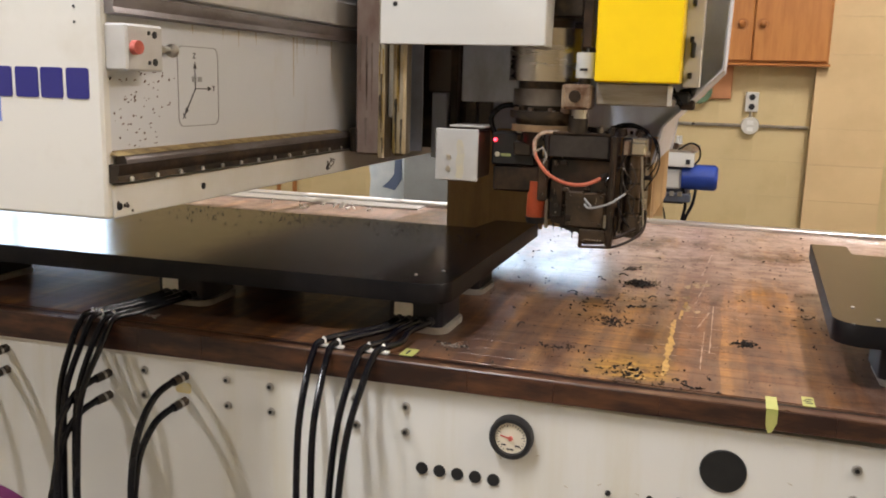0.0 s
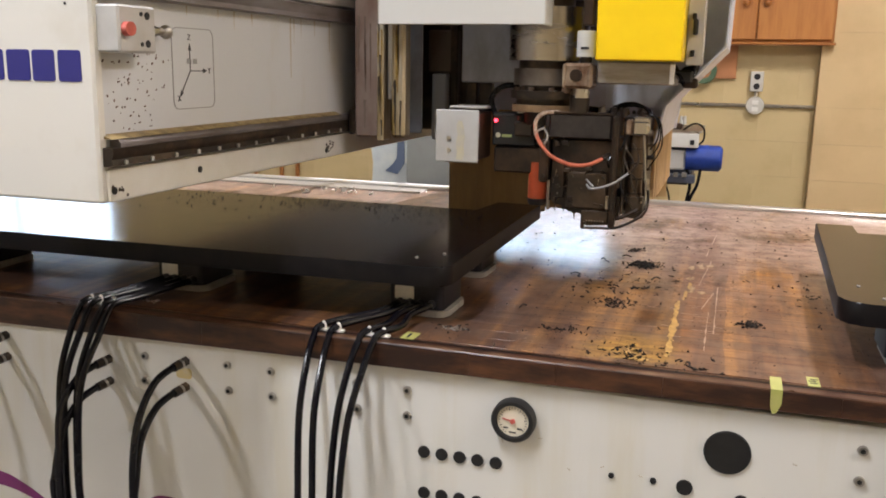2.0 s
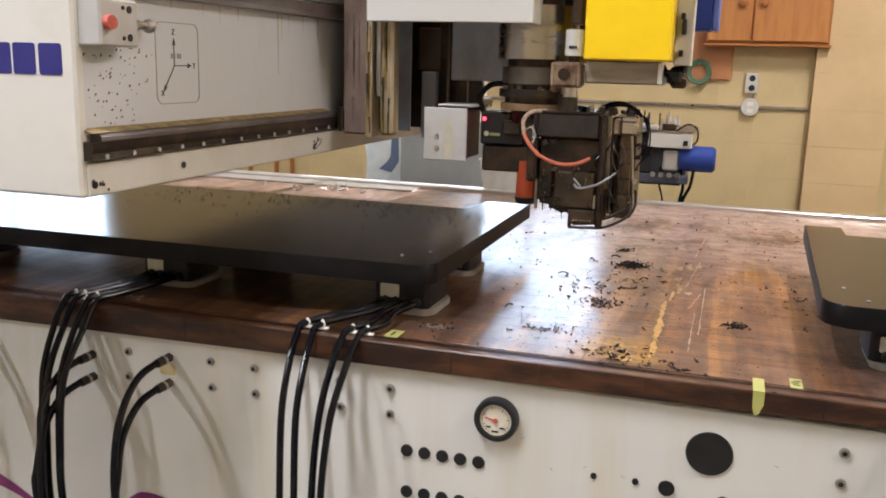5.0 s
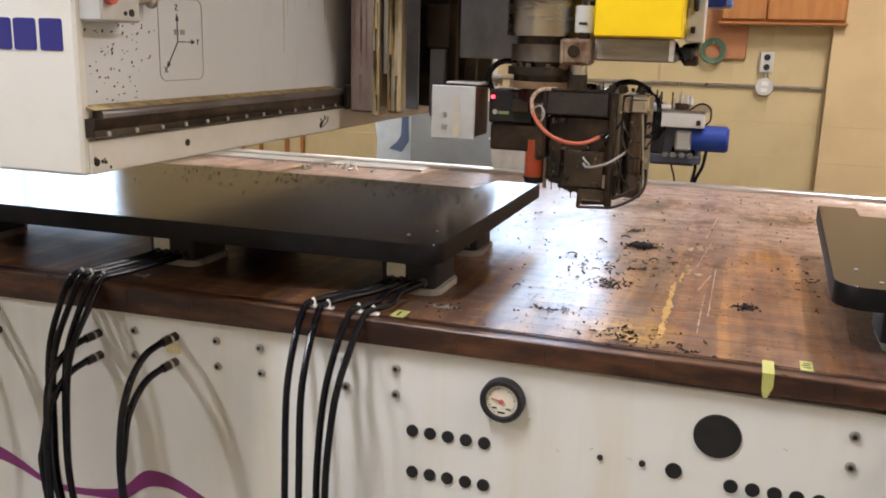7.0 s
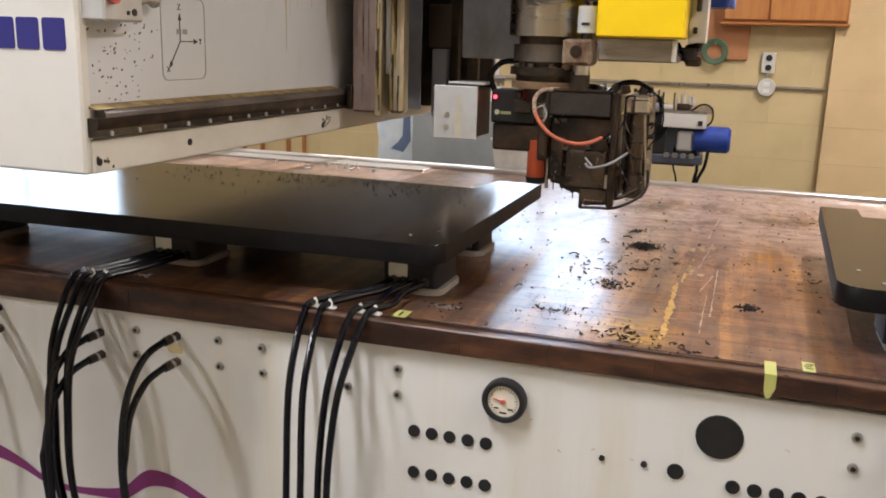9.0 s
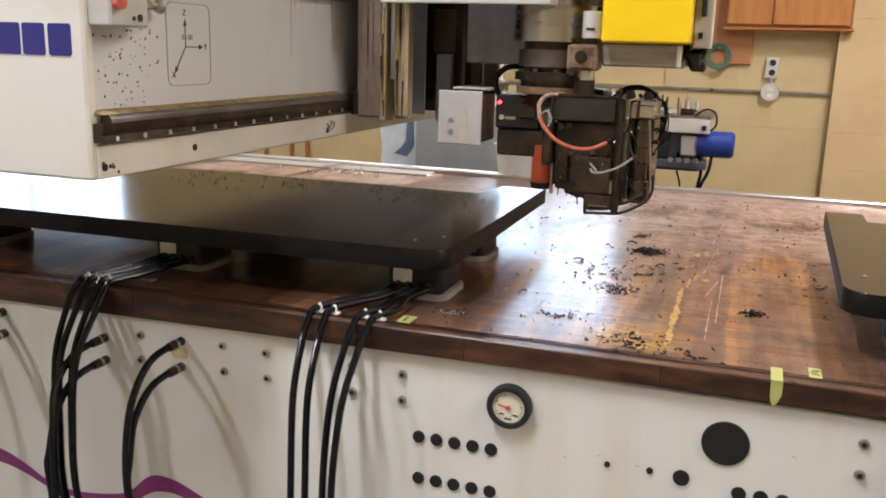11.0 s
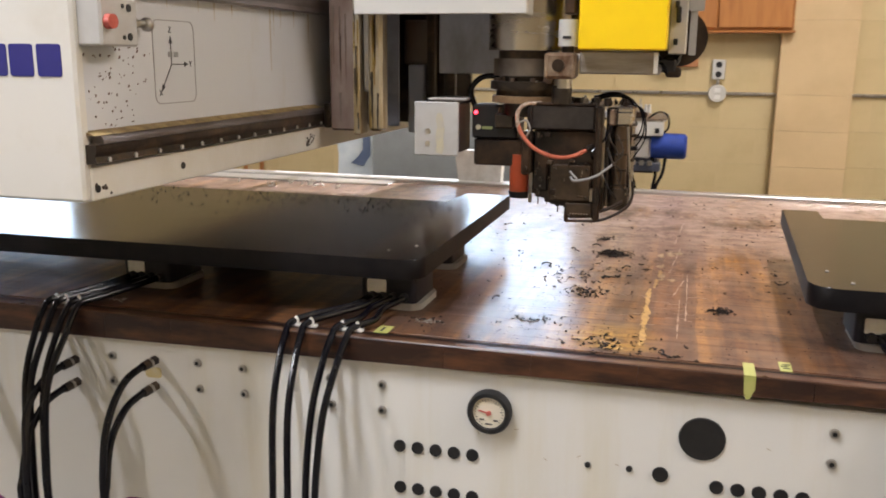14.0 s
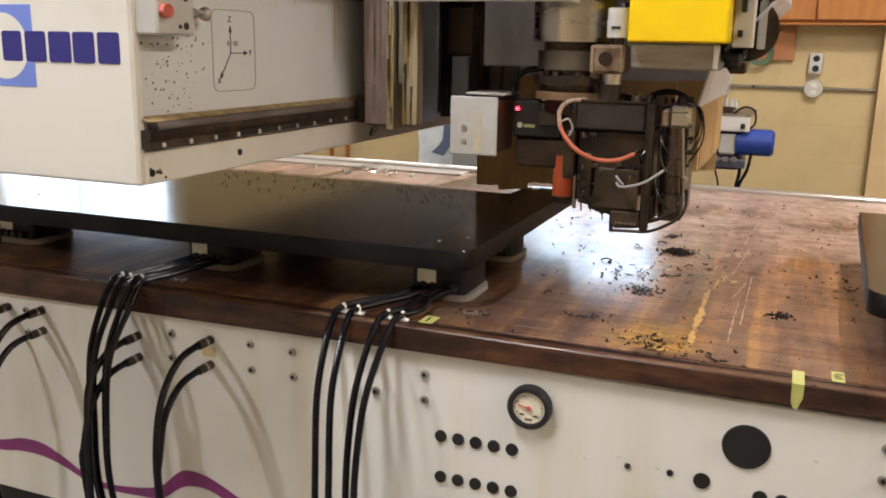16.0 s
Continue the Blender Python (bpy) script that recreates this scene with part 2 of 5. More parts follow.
LOGO = mat("dark_blue_print", (0.022, 0.022, 0.19), 0.45)
LOGO2 = mat("light_blue_print", (0.16, 0.24, 0.66), 0.45)
PURPLE = mat("purple_print", (0.24, 0.035, 0.17), 0.45, second=(0.20, 0.03, 0.15), scale=8)
WHITE = mat("white_plastic", (0.78, 0.77, 0.73), 0.5, second=(0.62, 0.60, 0.55), scale=30)
BASEPLATE = mat("dirty_pale_plastic", (0.33, 0.31, 0.28), 0.5, second=(0.24, 0.21, 0.17), scale=20)
HEADGREY = mat("scratched_grey_casting", (0.044, 0.037, 0.034), 0.36, 0.2, second=(0.012, 0.009, 0.008), scale=22, amount=0.72, bump=0.3, bscale=70, rvar=0.12)
HEADBROWN = mat("oil_brown_casting", (0.030, 0.021, 0.015), 0.32, 0.2, second=(0.11, 0.070, 0.040), scale=16, amount=0.6, bump=0.4, bscale=55, rvar=0.14)
KNUCK = mat("rust_spotted_beige_steel", (0.40, 0.31, 0.22), 0.42, 0.3, second=(0.12, 0.055, 0.028), scale=26, amount=0.75, bump=0.2)
BEAMSTEEL = mat("streaked_grey_steel", (0.43, 0.41, 0.385), 0.34, 0.6, second=(0.20, 0.165, 0.13), scale=12, amount=0.72, stretch=(0.4, 1, 2.5), rvar=0.1)
RINGRUST = mat("tan_rust_ring", (0.34, 0.22, 0.12), 0.42, 0.3, second=(0.10, 0.05, 0.025), scale=15, amount=0.5)
BRAID = mat("pale_braided_sleeve", (0.62, 0.52, 0.42), 0.3, 0.4, second=(0.26, 0.12, 0.07), scale=120, amount=0.7)
GREASEGOLD = mat("amber_grease", (0.30, 0.19, 0.03), 0.3, second=(0.14, 0.07, 0.02), scale=40, amount=0.6)
RAILTOP = mat("grey_purple_rail_steel", (0.24, 0.215, 0.215), 0.4, 0.4, second=(0.10, 0.07, 0.05), scale=12, amount=0.5, stretch=(1, 0.4, 1))
PALEMETAL = mat("pale_painted_sheet", (0.78, 0.80, 0.83), 0.35, second=(0.66, 0.67, 0.68), scale=6, amount=0.4)
BOXGREY = mat("grey_box_paint", (0.50, 0.49, 0.465), 0.45, second=(0.41, 0.39, 0.355), scale=12, amount=0.4)
CREAM = mat("cream_stain", (0.54, 0.49, 0.34), 0.5, second=(0.44, 0.42, 0.38), scale=30, amount=0.5)
PALEWOOD = mat("bare_worn_wood", (0.52, 0.31, 0.09), 0.32, second=(0.26, 0.13, 0.05), scale=60, amount=0.5)
BARE = mat("pale_bare_wood", (0.40, 0.28, 0.14), 0.32, second=(0.24, 0.14, 0.07), scale=50, amount=0.45)
OILCHROME = mat("oil_stained_chrome", (0.13, 0.09, 0.06), 0.3, 0.7, second=(0.06, 0.04, 0.025), scale=9, amount=0.45, stretch=(4, 4, 0.5), rvar=0.08)
SCRAPE = mat("pale_scrape", (0.40, 0.28, 0.22), 0.3, second=(0.24, 0.15, 0.11), scale=60)
DULLSTEEL = mat("dull_brown_steel", (0.22, 0.195, 0.17), 0.35, 0.6, second=(0.12, 0.09, 0.07), scale=14, amount=0.5, rvar=0.1)
CREAMTAPE = mat("faded_yellow", (0.62, 0.50, 0.22), 0.6, second=(0.56, 0.50, 0.36), scale=40, amount=0.5)
GAUGEFACE = mat("gauge_face", (0.80, 0.74, 0.60), 0.4)
TAPE = mat("yellow_green_tape", (0.42, 0.43, 0.12), 0.55, second=(0.50, 0.47, 0.16), scale=40)
INK = mat("black_ink", (0.02, 0.02, 0.025), 0.6)
PALEINK = mat("grey_ink", (0.30, 0.30, 0.30), 0.6)
CHIP = mat("black_shavings", (0.012, 0.011, 0.012), 0.65, spec=0.2, second=(0.035, 0.025, 0.02), scale=50)
SLABCHIP = mat("dark_brown_shavings", (0.045, 0.033, 0.026), 0.6, second=(0.010, 0.009, 0.009), scale=40)
BROWNCHIP = mat("brown_chips", (0.16, 0.08, 0.05), 0.6, second=(0.03, 0.02, 0.016), scale=60)
PALECHIP = mat("pale_shavings", (0.75, 0.73, 0.68), 0.6)
WALL = mat("cream_painted_block", (0.62, 0.49, 0.26), 0.6, second=(0.52, 0.40, 0.20), scale=3, amount=0.4, bump=0.25, bscale=60, rand=0.02)
COLUMN = mat("beige_painted_block", (0.68, 0.50, 0.27), 0.6, second=(0.58, 0.42, 0.22), scale=2.5, amount=0.4, bump=0.2, bscale=60, rand=0.02)
PLASTER = mat("plain_cream_wall", (0.66, 0.55, 0.36), 0.7, second=(0.58, 0.47, 0.30), scale=1.5, amount=0.4, bump=0.1)
CEIL = mat("ceiling_white", (0.72, 0.70, 0.65), 0.8, second=(0.64, 0.62, 0.57), scale=1.5)
CONCRETE = mat("grey_concrete", (0.22, 0.21, 0.19), 0.6, second=(0.15, 0.14, 0.13), scale=3, amount=0.5, bump=0.15)
CABWOOD = mat("orange_pine", (0.50, 0.21, 0.055), 0.38, second=(0.38, 0.14, 0.035), scale=5, amount=0.5, stretch=(6, 1, 0.7), bump=0.1)
CABFRAME = mat("brown_pine_frame", (0.42, 0.165, 0.042), 0.38, second=(0.32, 0.115, 0.03), scale=6, amount=0.5, stretch=(0.7, 1, 6))
BOARD = mat("terracotta_board", (0.48, 0.21, 0.09), 0.7, second=(0.38, 0.16, 0.07), scale=6)
GREEN = mat("green_hose", (0.09, 0.16, 0.09), 0.5)
ALU = mat("bright_aluminium", (0.66, 0.66, 0.65), 0.3, 0.8, second=(0.62, 0.6, 0.58), scale=10, amount=0.4, stretch=(1, 6, 1))
ACRYL = mat("dull_grey_guard", (0.28, 0.30, 0.30), 0.35, second=(0.22, 0.23, 0.225), scale=5, bump=0.05)
PALEBLUE = mat("pale_blue_sheet", (0.66, 0.72, 0.74), 0.5, second=(0.46, 0.54, 0.60), scale=8)
NAVY = mat("navy_print", (0.10, 0.14, 0.24), 0.5)
LED = mat("red_led", (0.8, 0.02, 0.03), 0.4, emit=(1.0, 0.03, 0.05, 4.0))
LEDG = mat("dim_green_label", (0.30, 0.33, 0.13), 0.5)
TUBELIGHT = mat("fluorescent_tube", (0.9, 0.9, 0.85), 0.4, emit=(1.0, 0.96, 0.9, 4.0))
GROUND = mat("outside_ground", (0.22, 0.22, 0.19), 0.9, second=(0.15, 0.17, 0.10), scale=0.5)
GLASS = bpy.data.materials.new("window_glass")
GLASS.use_nodes = True
gb = GLASS.node_tree.nodes["Principled BSDF"]
gb.inputs["Transmission Weight"].default_value, gb.inputs["Roughness"].default_value, gb.inputs["IOR"].default_value = 1.0, 0.0, 1.45
rng = random.Random(7)


# ---- builders ----
def bx(bm, x0, x1, y0, y1, z0, z1, bev=0.0, m=None):
    g = bmesh.ops.create_cube(bm, size=1.0)["verts"]
    for v in g:
        v.co = Vector((x0 + (v.co.x + 0.5) * (x1 - x0), y0 + (v.co.y + 0.5) * (y1 - y0), z0 + (v.co.z + 0.5) * (z1 - z0)))
    if bev:
        edges = {e for v in g for e in v.link_edges}
        r = bmesh.ops.bevel(bm, geom=list(edges), offset=bev, segments=1, affect="EDGES", profile=0.5)
        g = list({v for f in r["faces"] for v in f.verts})
        if m:
            g = list({v for f in g[0].link_faces for v in f.verts} | set(g))
    if m:
        bmesh.ops.transform(bm, matrix=m, verts=g)
    return bm


def cyl(bm, p0, p1, r0, r1=None, n=20):
    p0, p1 = Vector(p0), Vector(p1)
    d = p1 - p0
    m = Matrix.Translation((p0 + p1) / 2) @ d.to_track_quat("Z", "Y").to_matrix().to_4x4()
    bmesh.ops.create_cone(bm, cap_ends=True, segments=n, radius1=r0, radius2=r0 if r1 is None else r1, depth=d.length, matrix=m)
    return bm


def smooth_line(pts, steps=7):
    p = [Vector(q) for q in pts]
    p = [p[0] * 2 - p[1]] + p + [p[-1] * 2 - p[-2]]
    out = []
    for i in range(1, len(p) - 2):
        a, b, c, d = p[i - 1], p[i], p[i + 1], p[i + 2]
        for s in range(steps):
            u = s / steps
            out.append(0.5 * (2 * b + (c - a) * u + (2 * a - 5 * b + 4 * c - d) * u * u + (3 * b - a - 3 * c + d) * u ** 3))
    out.append(p[-2])
    return out


def tube(bm, pts, r, n=10, steps=7):
    line = smooth_line(pts, steps)
    rings = []
    side = None
    for i, q in enumerate(line):
        d = (line[min(i + 1, len(line) - 1)] - line[max(i - 1, 0)]).normalized()
        if side is None:
            side = d.orthogonal().normalized()
        side = (side - d * side.dot(d)).normalized()
        up = d.cross(side)
        rings.append([bm.verts.new(q + (side * math.cos(k * math.tau / n) + up * math.sin(k * math.tau / n)) * r) for k in range(n)])
    for a, b in zip(rings, rings[1:]):
        for k in range(n):
            bm.faces.new((a[k], a[(k + 1) % n], b[(k + 1) % n], b[k]))
    bm.faces.new(rings[0][::-1])
    bm.faces.new(rings[-1])
    return bm


def prism(bm, outline, lo, hi, axis="z"):
    """An outline of 2D points drawn out along an axis."""
    def at(p, h):
        return {"z": (p[0], p[1], h), "y": (p[0], h, p[1]), "x": (h, p[0], p[1])}[axis]
    a = [bm.verts.new(at(p, lo)) for p in outline]
    b = [bm.verts.new(at(p, hi)) for p in outline]
    n = len(outline)
    for i in range(n):
        bm.faces.new((a[i], a[(i + 1) % n], b[(i + 1) % n], b[i]))
    bm.faces.new(a[::-1])
    bm.faces.new(b)
    return bm


def rounded(x0, x1, y0, y1, radii, n=7):
    """A rectangle's outline; radii at (x0,y0), (x1,y0), (x1,y1), (x0,y1)."""
    out = []
    for (cx, cy, sx, sy, a0), r in zip(((x0, y0, 1, 1, 180), (x1, y0, -1, 1, 270), (x1, y1, -1, -1, 0), (x0, y1, 1, -1, 90)), radii):
        if r <= 0:
            out.append((cx, cy))
            continue
        for k in range(n + 1):
            a = radians(a0 + 90 * k / n)
            out.append((cx + sx * r + r * math.cos(a), cy + sy * r + r * math.sin(a)))
    return out


def B():
    return bmesh.new()


WORLD = {}


def mesh_of(name, bm, material):
    bmesh.ops.recalc_face_normals(bm, faces=bm.faces[:])
    me = bpy.data.meshes.new(name)
    bm.to_mesh(me)
    bm.free()
    for p in me.polygons:
        p.use_smooth = True
    me.set_sharp_from_angle(angle=radians(32))
    me.materials.append(material)
    return me


def thing(name, label, category, at=(0, 0, 0), group="", kind=""):
    ob = tagged(new(name), label, category, group, kind)
    ob.location = at
    WORLD[ob] = Matrix.Translation(at)
    return ob


def part(name, bm, material, parent, label=""):
    ob = new(name, mesh_of(name, bm, material) if not isinstance(bm, bpy.types.Mesh) else bm)
    ob.parent = parent
    ob.matrix_parent_inverse = WORLD[parent].inverted()
    WORLD[ob] = Matrix.Identity(4)
    if label:
        ob["label"] = label
    return ob


def whole(name, bm, material, label, category, group="", kind=""):
    ob = tagged(new(name, mesh_of(name, bm, material)), label, category, group, kind)
    WORLD[ob] = Matrix.Identity(4)
    return ob


T = 0.92                  # table's top

# ---- room ----
XL, XR, YF, YB = -6.2, 3.4, -4.2, 4.0
floor = whole("floor", bx(B(), XL - 0.2, XR + 0.2, YF - 0.2, YB + 0.25, -0.1, 0), CONCRETE, "grey concrete workshop floor", "floor", kind="structure")
ceiling = whole("ceiling", bx(B(), XL - 0.2, XR + 0.2, YF - 0.2, YB + 0.25, CEILING, CEILING + 0.1), CEIL, "plain white ceiling", "ceiling", kind="structure")
whole("wall_west", bx(B(), XL - 0.2, XL, YF, YB + 0.25, 0, CEILING), PLASTER, "plain cream workshop wall", "wall", kind="structure")
whole("wall_east", bx(B(), XR, XR + 0.2, YF, YB + 0.25, 0, CEILING), PLASTER, "plain cream workshop wall", "wall", kind="structure")
whole("wall_south", bx(B(), XL - 0.2, XR + 0.2, YF - 0.2, YF, 0, CEILING), PLASTER, "plain cream workshop wall", "wall", kind="structure")
WINDOWS = [(-5.8, -3.9, 1.45, 2.45), (-1.18, -0.2, 1.42, 2.3)]
bm = B()
xs = XL
for x0, x1, z0, z1 in WINDOWS:
    bx(bm, xs, x0, YB + 0.02, YB + 0.25, 0, CEILING)
    bx(bm, x0, x1, YB + 0.02, YB + 0.25, 0, z0)
    bx(bm, x0, x1, YB + 0.02, YB + 0.25, z1, CEILING)
    xs = x1
bx(bm, xs, XR, YB + 0.02, YB + 0.25, 0, CEILING)
wall_north = whole("wall_north", bm, WALL, "cream painted concrete block wall", "wall", kind="structure")
for i, (x0, x1, z0, z1) in enumerate(WINDOWS):
    win = thing("window_%d" % (i + 1), "steel-framed workshop window with bright daylight behind", "window", (x0, YB + 0.1, z0), kind="structure")
    f = B()
    for a in (x0, (x0 + x1) / 2 - 0.02, x1 - 0.04):
        bx(f, a, a + 0.04, YB + 0.1, YB + 0.15, z0, z1)
    for a, w in ((z0, 0.04), (z0 + 0.19, 0.08), (z1 - 0.04, 0.04)):
        bx(f, x0 + 0.04, x1 - 0.04, YB + 0.103, YB + 0.147, a, a + w)
    part("window_frame", f, CASE, win)
    for a, c in ((x0 + 0.04, (x0 + x1) / 2 - 0.02), ((x0 + x1) / 2 + 0.02, x1 - 0.04)):
        g = part("pane", bx(B(), a, c, YB + 0.12, YB + 0.124, z0 + 0.04, z1 - 0.04), GLASS, win)
        g.visible_shadow = False
    part("window_sill", bx(B(), x0 - 0.05, x1 + 0.05, YB - 0.06, YB + 0.1, z0 - 0.04, z0 - 0.002, 0.004), CASE, win)
HAZE = mat("bright_haze", (0.8, 0.85, 0.9), 0.9, emit=(0.62, 0.81, 1.0, 4.3))
whole("backdrop", bx(B(), -60, 60, 30, 30.2, -0.3, 12.0), HAZE, "bright hazy daylight distance outside the windows", "backdrop", kind="structure")
whole("ground", bx(B(), -300, 300, YB + 0.3, 600, -0.5, -0.3), GROUND, "open ground outside the workshop", "ground", kind="structure")
for lx, ly, power, tint in LAMPS:
    fx = thing("ceiling_light", "unseen white fluorescent ceiling fixture with two tubes", "ceiling light", (lx, ly, CEILING), "ceiling lights")
    part("housing", prism(B(), [(lx - 0.16, CEILING - 0.03), (lx - 0.1, CEILING - 0.004), (lx + 0.1, CEILING - 0.004), (lx + 0.16, CEILING - 0.03)], ly - 0.65, ly + 0.65, "y"), CASE, fx)
    for s in (-0.06, 0.06):
        part("tube", cyl(B(), (lx + s, ly - 0.6, CEILING - 0.055), (lx + s, ly + 0.6, CEILING - 0.055), 0.016, n=12), TUBELIGHT, fx)

# pilaster of the back wall
pil = whole("pilaster", bx(B(), 0.895, 1.277, 3.915, YB + 0.02, 0, CEILING), COLUMN, "beige painted block pilaster", "pilaster", kind="structure")
# conduit, outlet and round junction box
pipe = thing("conduit", "thin grey conduit along the cream wall", "conduit", (0, 3.985, 1.197))
part("pipe", cyl(B(), (-1.2, 3.984, 1.197), (0.893, 3.984, 1.197), 0.009, n=10), STEEL, pipe)
part("pipe", cyl(B(), (1.28, 3.984, 1.199), (XR, 3.984, 1.199), 0.009, n=10), STEEL, pipe)
out = thing("wall_outlet", "white double electrical outlet on the cream wall", "outlet", (0.576, 4.0, 1.33))
part("box", bx(B(), 0.541, 0.611, 3.955, 4.012, 1.276, 1.387, 0.004), COVER, out)
for z in (1.305, 1.358):
    part("socket", cyl(B(), (0.576, 3.956, z), (0.576, 3.950, z), 0.017, n=18), BLACK, out, "dark round socket face")
part("stem", cyl(B(), (0.577, 3.985, 1.197), (0.577, 3.985, 1.28), 0.009, n=10), STEEL, out)
jb = thing("junction_box", "round grey junction box on the conduit", "junction box", (0.577, 4.0, 1.198))
part("body", cyl(B(), (0.577, 4.015, 1.198), (0.577, 3.955, 1.198), 0.052, 0.047, n=28), COVER, jb)
for z in (1.178, 1.215):
    part("knockout", bx(B(), 0.56, 0.594, 3.951, 3.957, z - 0.012, z + 0.012, 0.002), WHITE, jb)

# wall cabinet
cab = thing("wall_cabinet", "orange-stained pine wall cabinet with round knobs", "cabinet", (0.63, 4.0, 1.53))
part("body", bx(B(), 0.312, 0.945, 3.862, 4.012, 1.545, 2.15, 0.004), CABFRAME, cab)
for x0, x1 in ((0.318, 0.546), (0.552, 0.935)):
    d = part("door", bx(B(), x0, x1, 3.842, 3.860, 1.556, 2.14, 0.005), CABWOOD, cab)
    kx = 0.488 if x0 < 0.5 else 0.596
    k = B()
    bmesh.ops.create_uvsphere(k, u_segments=14, v_segments=8, radius=0.02, matrix=Matrix.Translation((kx, 3.83, 1.752)))
    cyl(k, (kx, 3.843, 1.752), (kx, 3.83, 1.752), 0.01, n=10)
    cyl(k, (kx, 3.8425, 1.752), (kx, 3.838, 1.752), 0.032, n=20)
    part("knob", k, CABFRAME, d, "round wooden knob")
part("rail", bx(B(), 0.302, 0.954, 3.835, 4.012, 1.530, 1.544, 0.003), CABFRAME, cab)
whole("backing_board", bx(B(), 0.17, 0.462, 3.97, 4.01, 1.344, 1.75, 0.003), BOARD, "terracotta painted board on the wall", "board")
coil = thing("hose_coil", "small green hose coil hung on the wall board", "hose", (0.285, 3.95, 1.385))
k = B()
for i in range(3):
    r = 0.048 + i * 0.009
    tube(k, [(0.285 + r * math.cos(a * math.tau / 16), 3.95 - 0.004 * i, 1.385 + r * math.sin(a * math.tau / 16)) for a in range(17)], 0.007, 8, 2)
part("loop", k, GREEN, coil)
part("hook", cyl(B(), (0.285, 3.972, 1.43), (0.285, 3.93, 1.43), 0.005, n=8), STEEL, coil)

for x in (-2.79, -2.65, -2.45, -2.33):
    whole("wall_batten", bx(B(), x, x + 0.022, 3.975, 3.999, 0.3, 1.1, 0.002), CABFRAME, "thin brown batten on the cream wall", "batten", "wall battens")
# ---- machine base ----
table = thing("router_table", "white steel machine bed with worn wooden top", "machine table", (0, 0.9, 0))
XT0, XT1, YT1 = -2.6, 2.2, 1.80
part("base", bx(B(), XT0 + 0.05, XT1 - 0.05, 0.12, 1.7, 0, 0.42), BLACK, table, "dark recessed plinth")
part("core", bx(B(), XT0, XT1, 0.03, YT1, 0.396, T - 0.03), CASE, table)
part("front_panel", bx(B(), -1.25, 0.776, 0.0, 0.028, 0.396, T - 0.043, 0.003), PANEL, table, "white front panel with screws and plugs")
part("front_panel", bx(B(), XT0, -1.254, 0.0, 0.028, 0.396, T - 0.043, 0.003), PANEL, table)
part("front_panel", bx(B(), 0.80, XT1, 0.012, 0.028, 0.396, T - 0.043, 0.003), PANEL, table)
SCREWS = [(-0.032, 0.835), (-0.032, 0.788), (-0.299, 0.835), (-0.297, 0.787), (-0.39, 0.836), (-0.388, 0.786), (0.691, 0.838), (0.691, 0.789),
          (-0.571, 0.832), (-0.572, 0.782), (-0.128, 0.836), (-0.126, 0.788), (-0.95, 0.83), (-0.95, 0.78), (-1.05, 0.83), (-1.05, 0.78)]
for x, z in SCREWS:
    k = cyl(B(), (x, 0.002, z), (x, -0.005, z), 0.0085, 0.007, 16)
    s = part("screw", k, STEEL, table, "steel cap screw")
    part("socket", cyl(B(), (x, -0.0045, z), (x, -0.0056, z), 0.004, n=6), BLACK, s)
PLUGS = [(i * 0.0325, 0.7255, 0.0115) for i in range(5)] + [(i * 0.0325 + 0.001, 0.648, 0.0115) for i in range(5)] + \
        [(0.528 + i * 0.032, 0.7255, 0.0115) for i in range(5)] + [(0.528 + i * 0.032, 0.648, 0.0115) for i in range(5)] + \
        [(0.501, 0.804, 0.0375), (0.441, 0.735, 0.0135), (0.392, 0.738, 0.0055), (0.325, 0.736, 0.005)]
for x, z, r in PLUGS:
    k = cyl(B(), (x, 0.004, z), (x, -0.003, z), r, r * 0.93, 28)
    part("plug", k, BLACK, table, "round black plastic plug")
gauge = thing("vacuum_gauge", "round vacuum gauge with black rim and cream dial", "gauge", (0.160, 0.0, 0.811))
k = B()
ring = []
for rr, yy in ((0.0375, 0.004), (0.0375, -0.014), (0.035, -0.018), (0.0285, -0.018), (0.0265, -0.012)):
    ring.append([k.verts.new((0.160 + rr * math.cos(a * math.tau / 40), yy, 0.811 + rr * math.sin(a * math.tau / 40))) for a in range(40)])
for a, b in zip(ring, ring[1:]):
    for i in range(40):
        k.faces.new((a[i], a[(i + 1) % 40], b[(i + 1) % 40], b[i]))
part("rim", k, BLACK, gauge)
part("dial", cyl(B(), (0.160, 0.0, 0.811), (0.160, -0.013, 0.811), 0.0268, n=36), GAUGEFACE, gauge)
k = B()
for i in range(24):
    a = radians(-130 + i * 280 / 23) + math.pi / 2
    r0 = 0.0195 if i % 4 == 0 else 0.022
    m = Matrix.Translation((0.160, -0.0132, 0.811)) @ Matrix.Rotation(-a, 4, "Y")
    bx(k, r0, 0.0245, -0.0006, 0, -0.0005, 0.0005, m=m)
for a, w in ((0.0, 0.012), (-0.9, 0.008), (0.9, 0.008)):
    bx(k, 0.160 + a * 0.013 - w / 2, 0.160 + a * 0.013 + w / 2, -0.0138, -0.013, 0.790 + abs(a) * 0.008, 0.7925 + abs(a) * 0.008)
part("marking", k, INK, gauge)
k = bx(B(), -0.005, 0.018, -0.0155, -0.0145, -0.0012, 0.0012, m=Matrix.Translation((0.160, 0, 0.811)) @ Matrix.Rotation(radians(192), 4, "Y"))
cyl(k, (0.160, -0.013, 0.811), (0.160, -0.017, 0.811), 0.004, n=12)
part("pointer", k, RED, gauge)

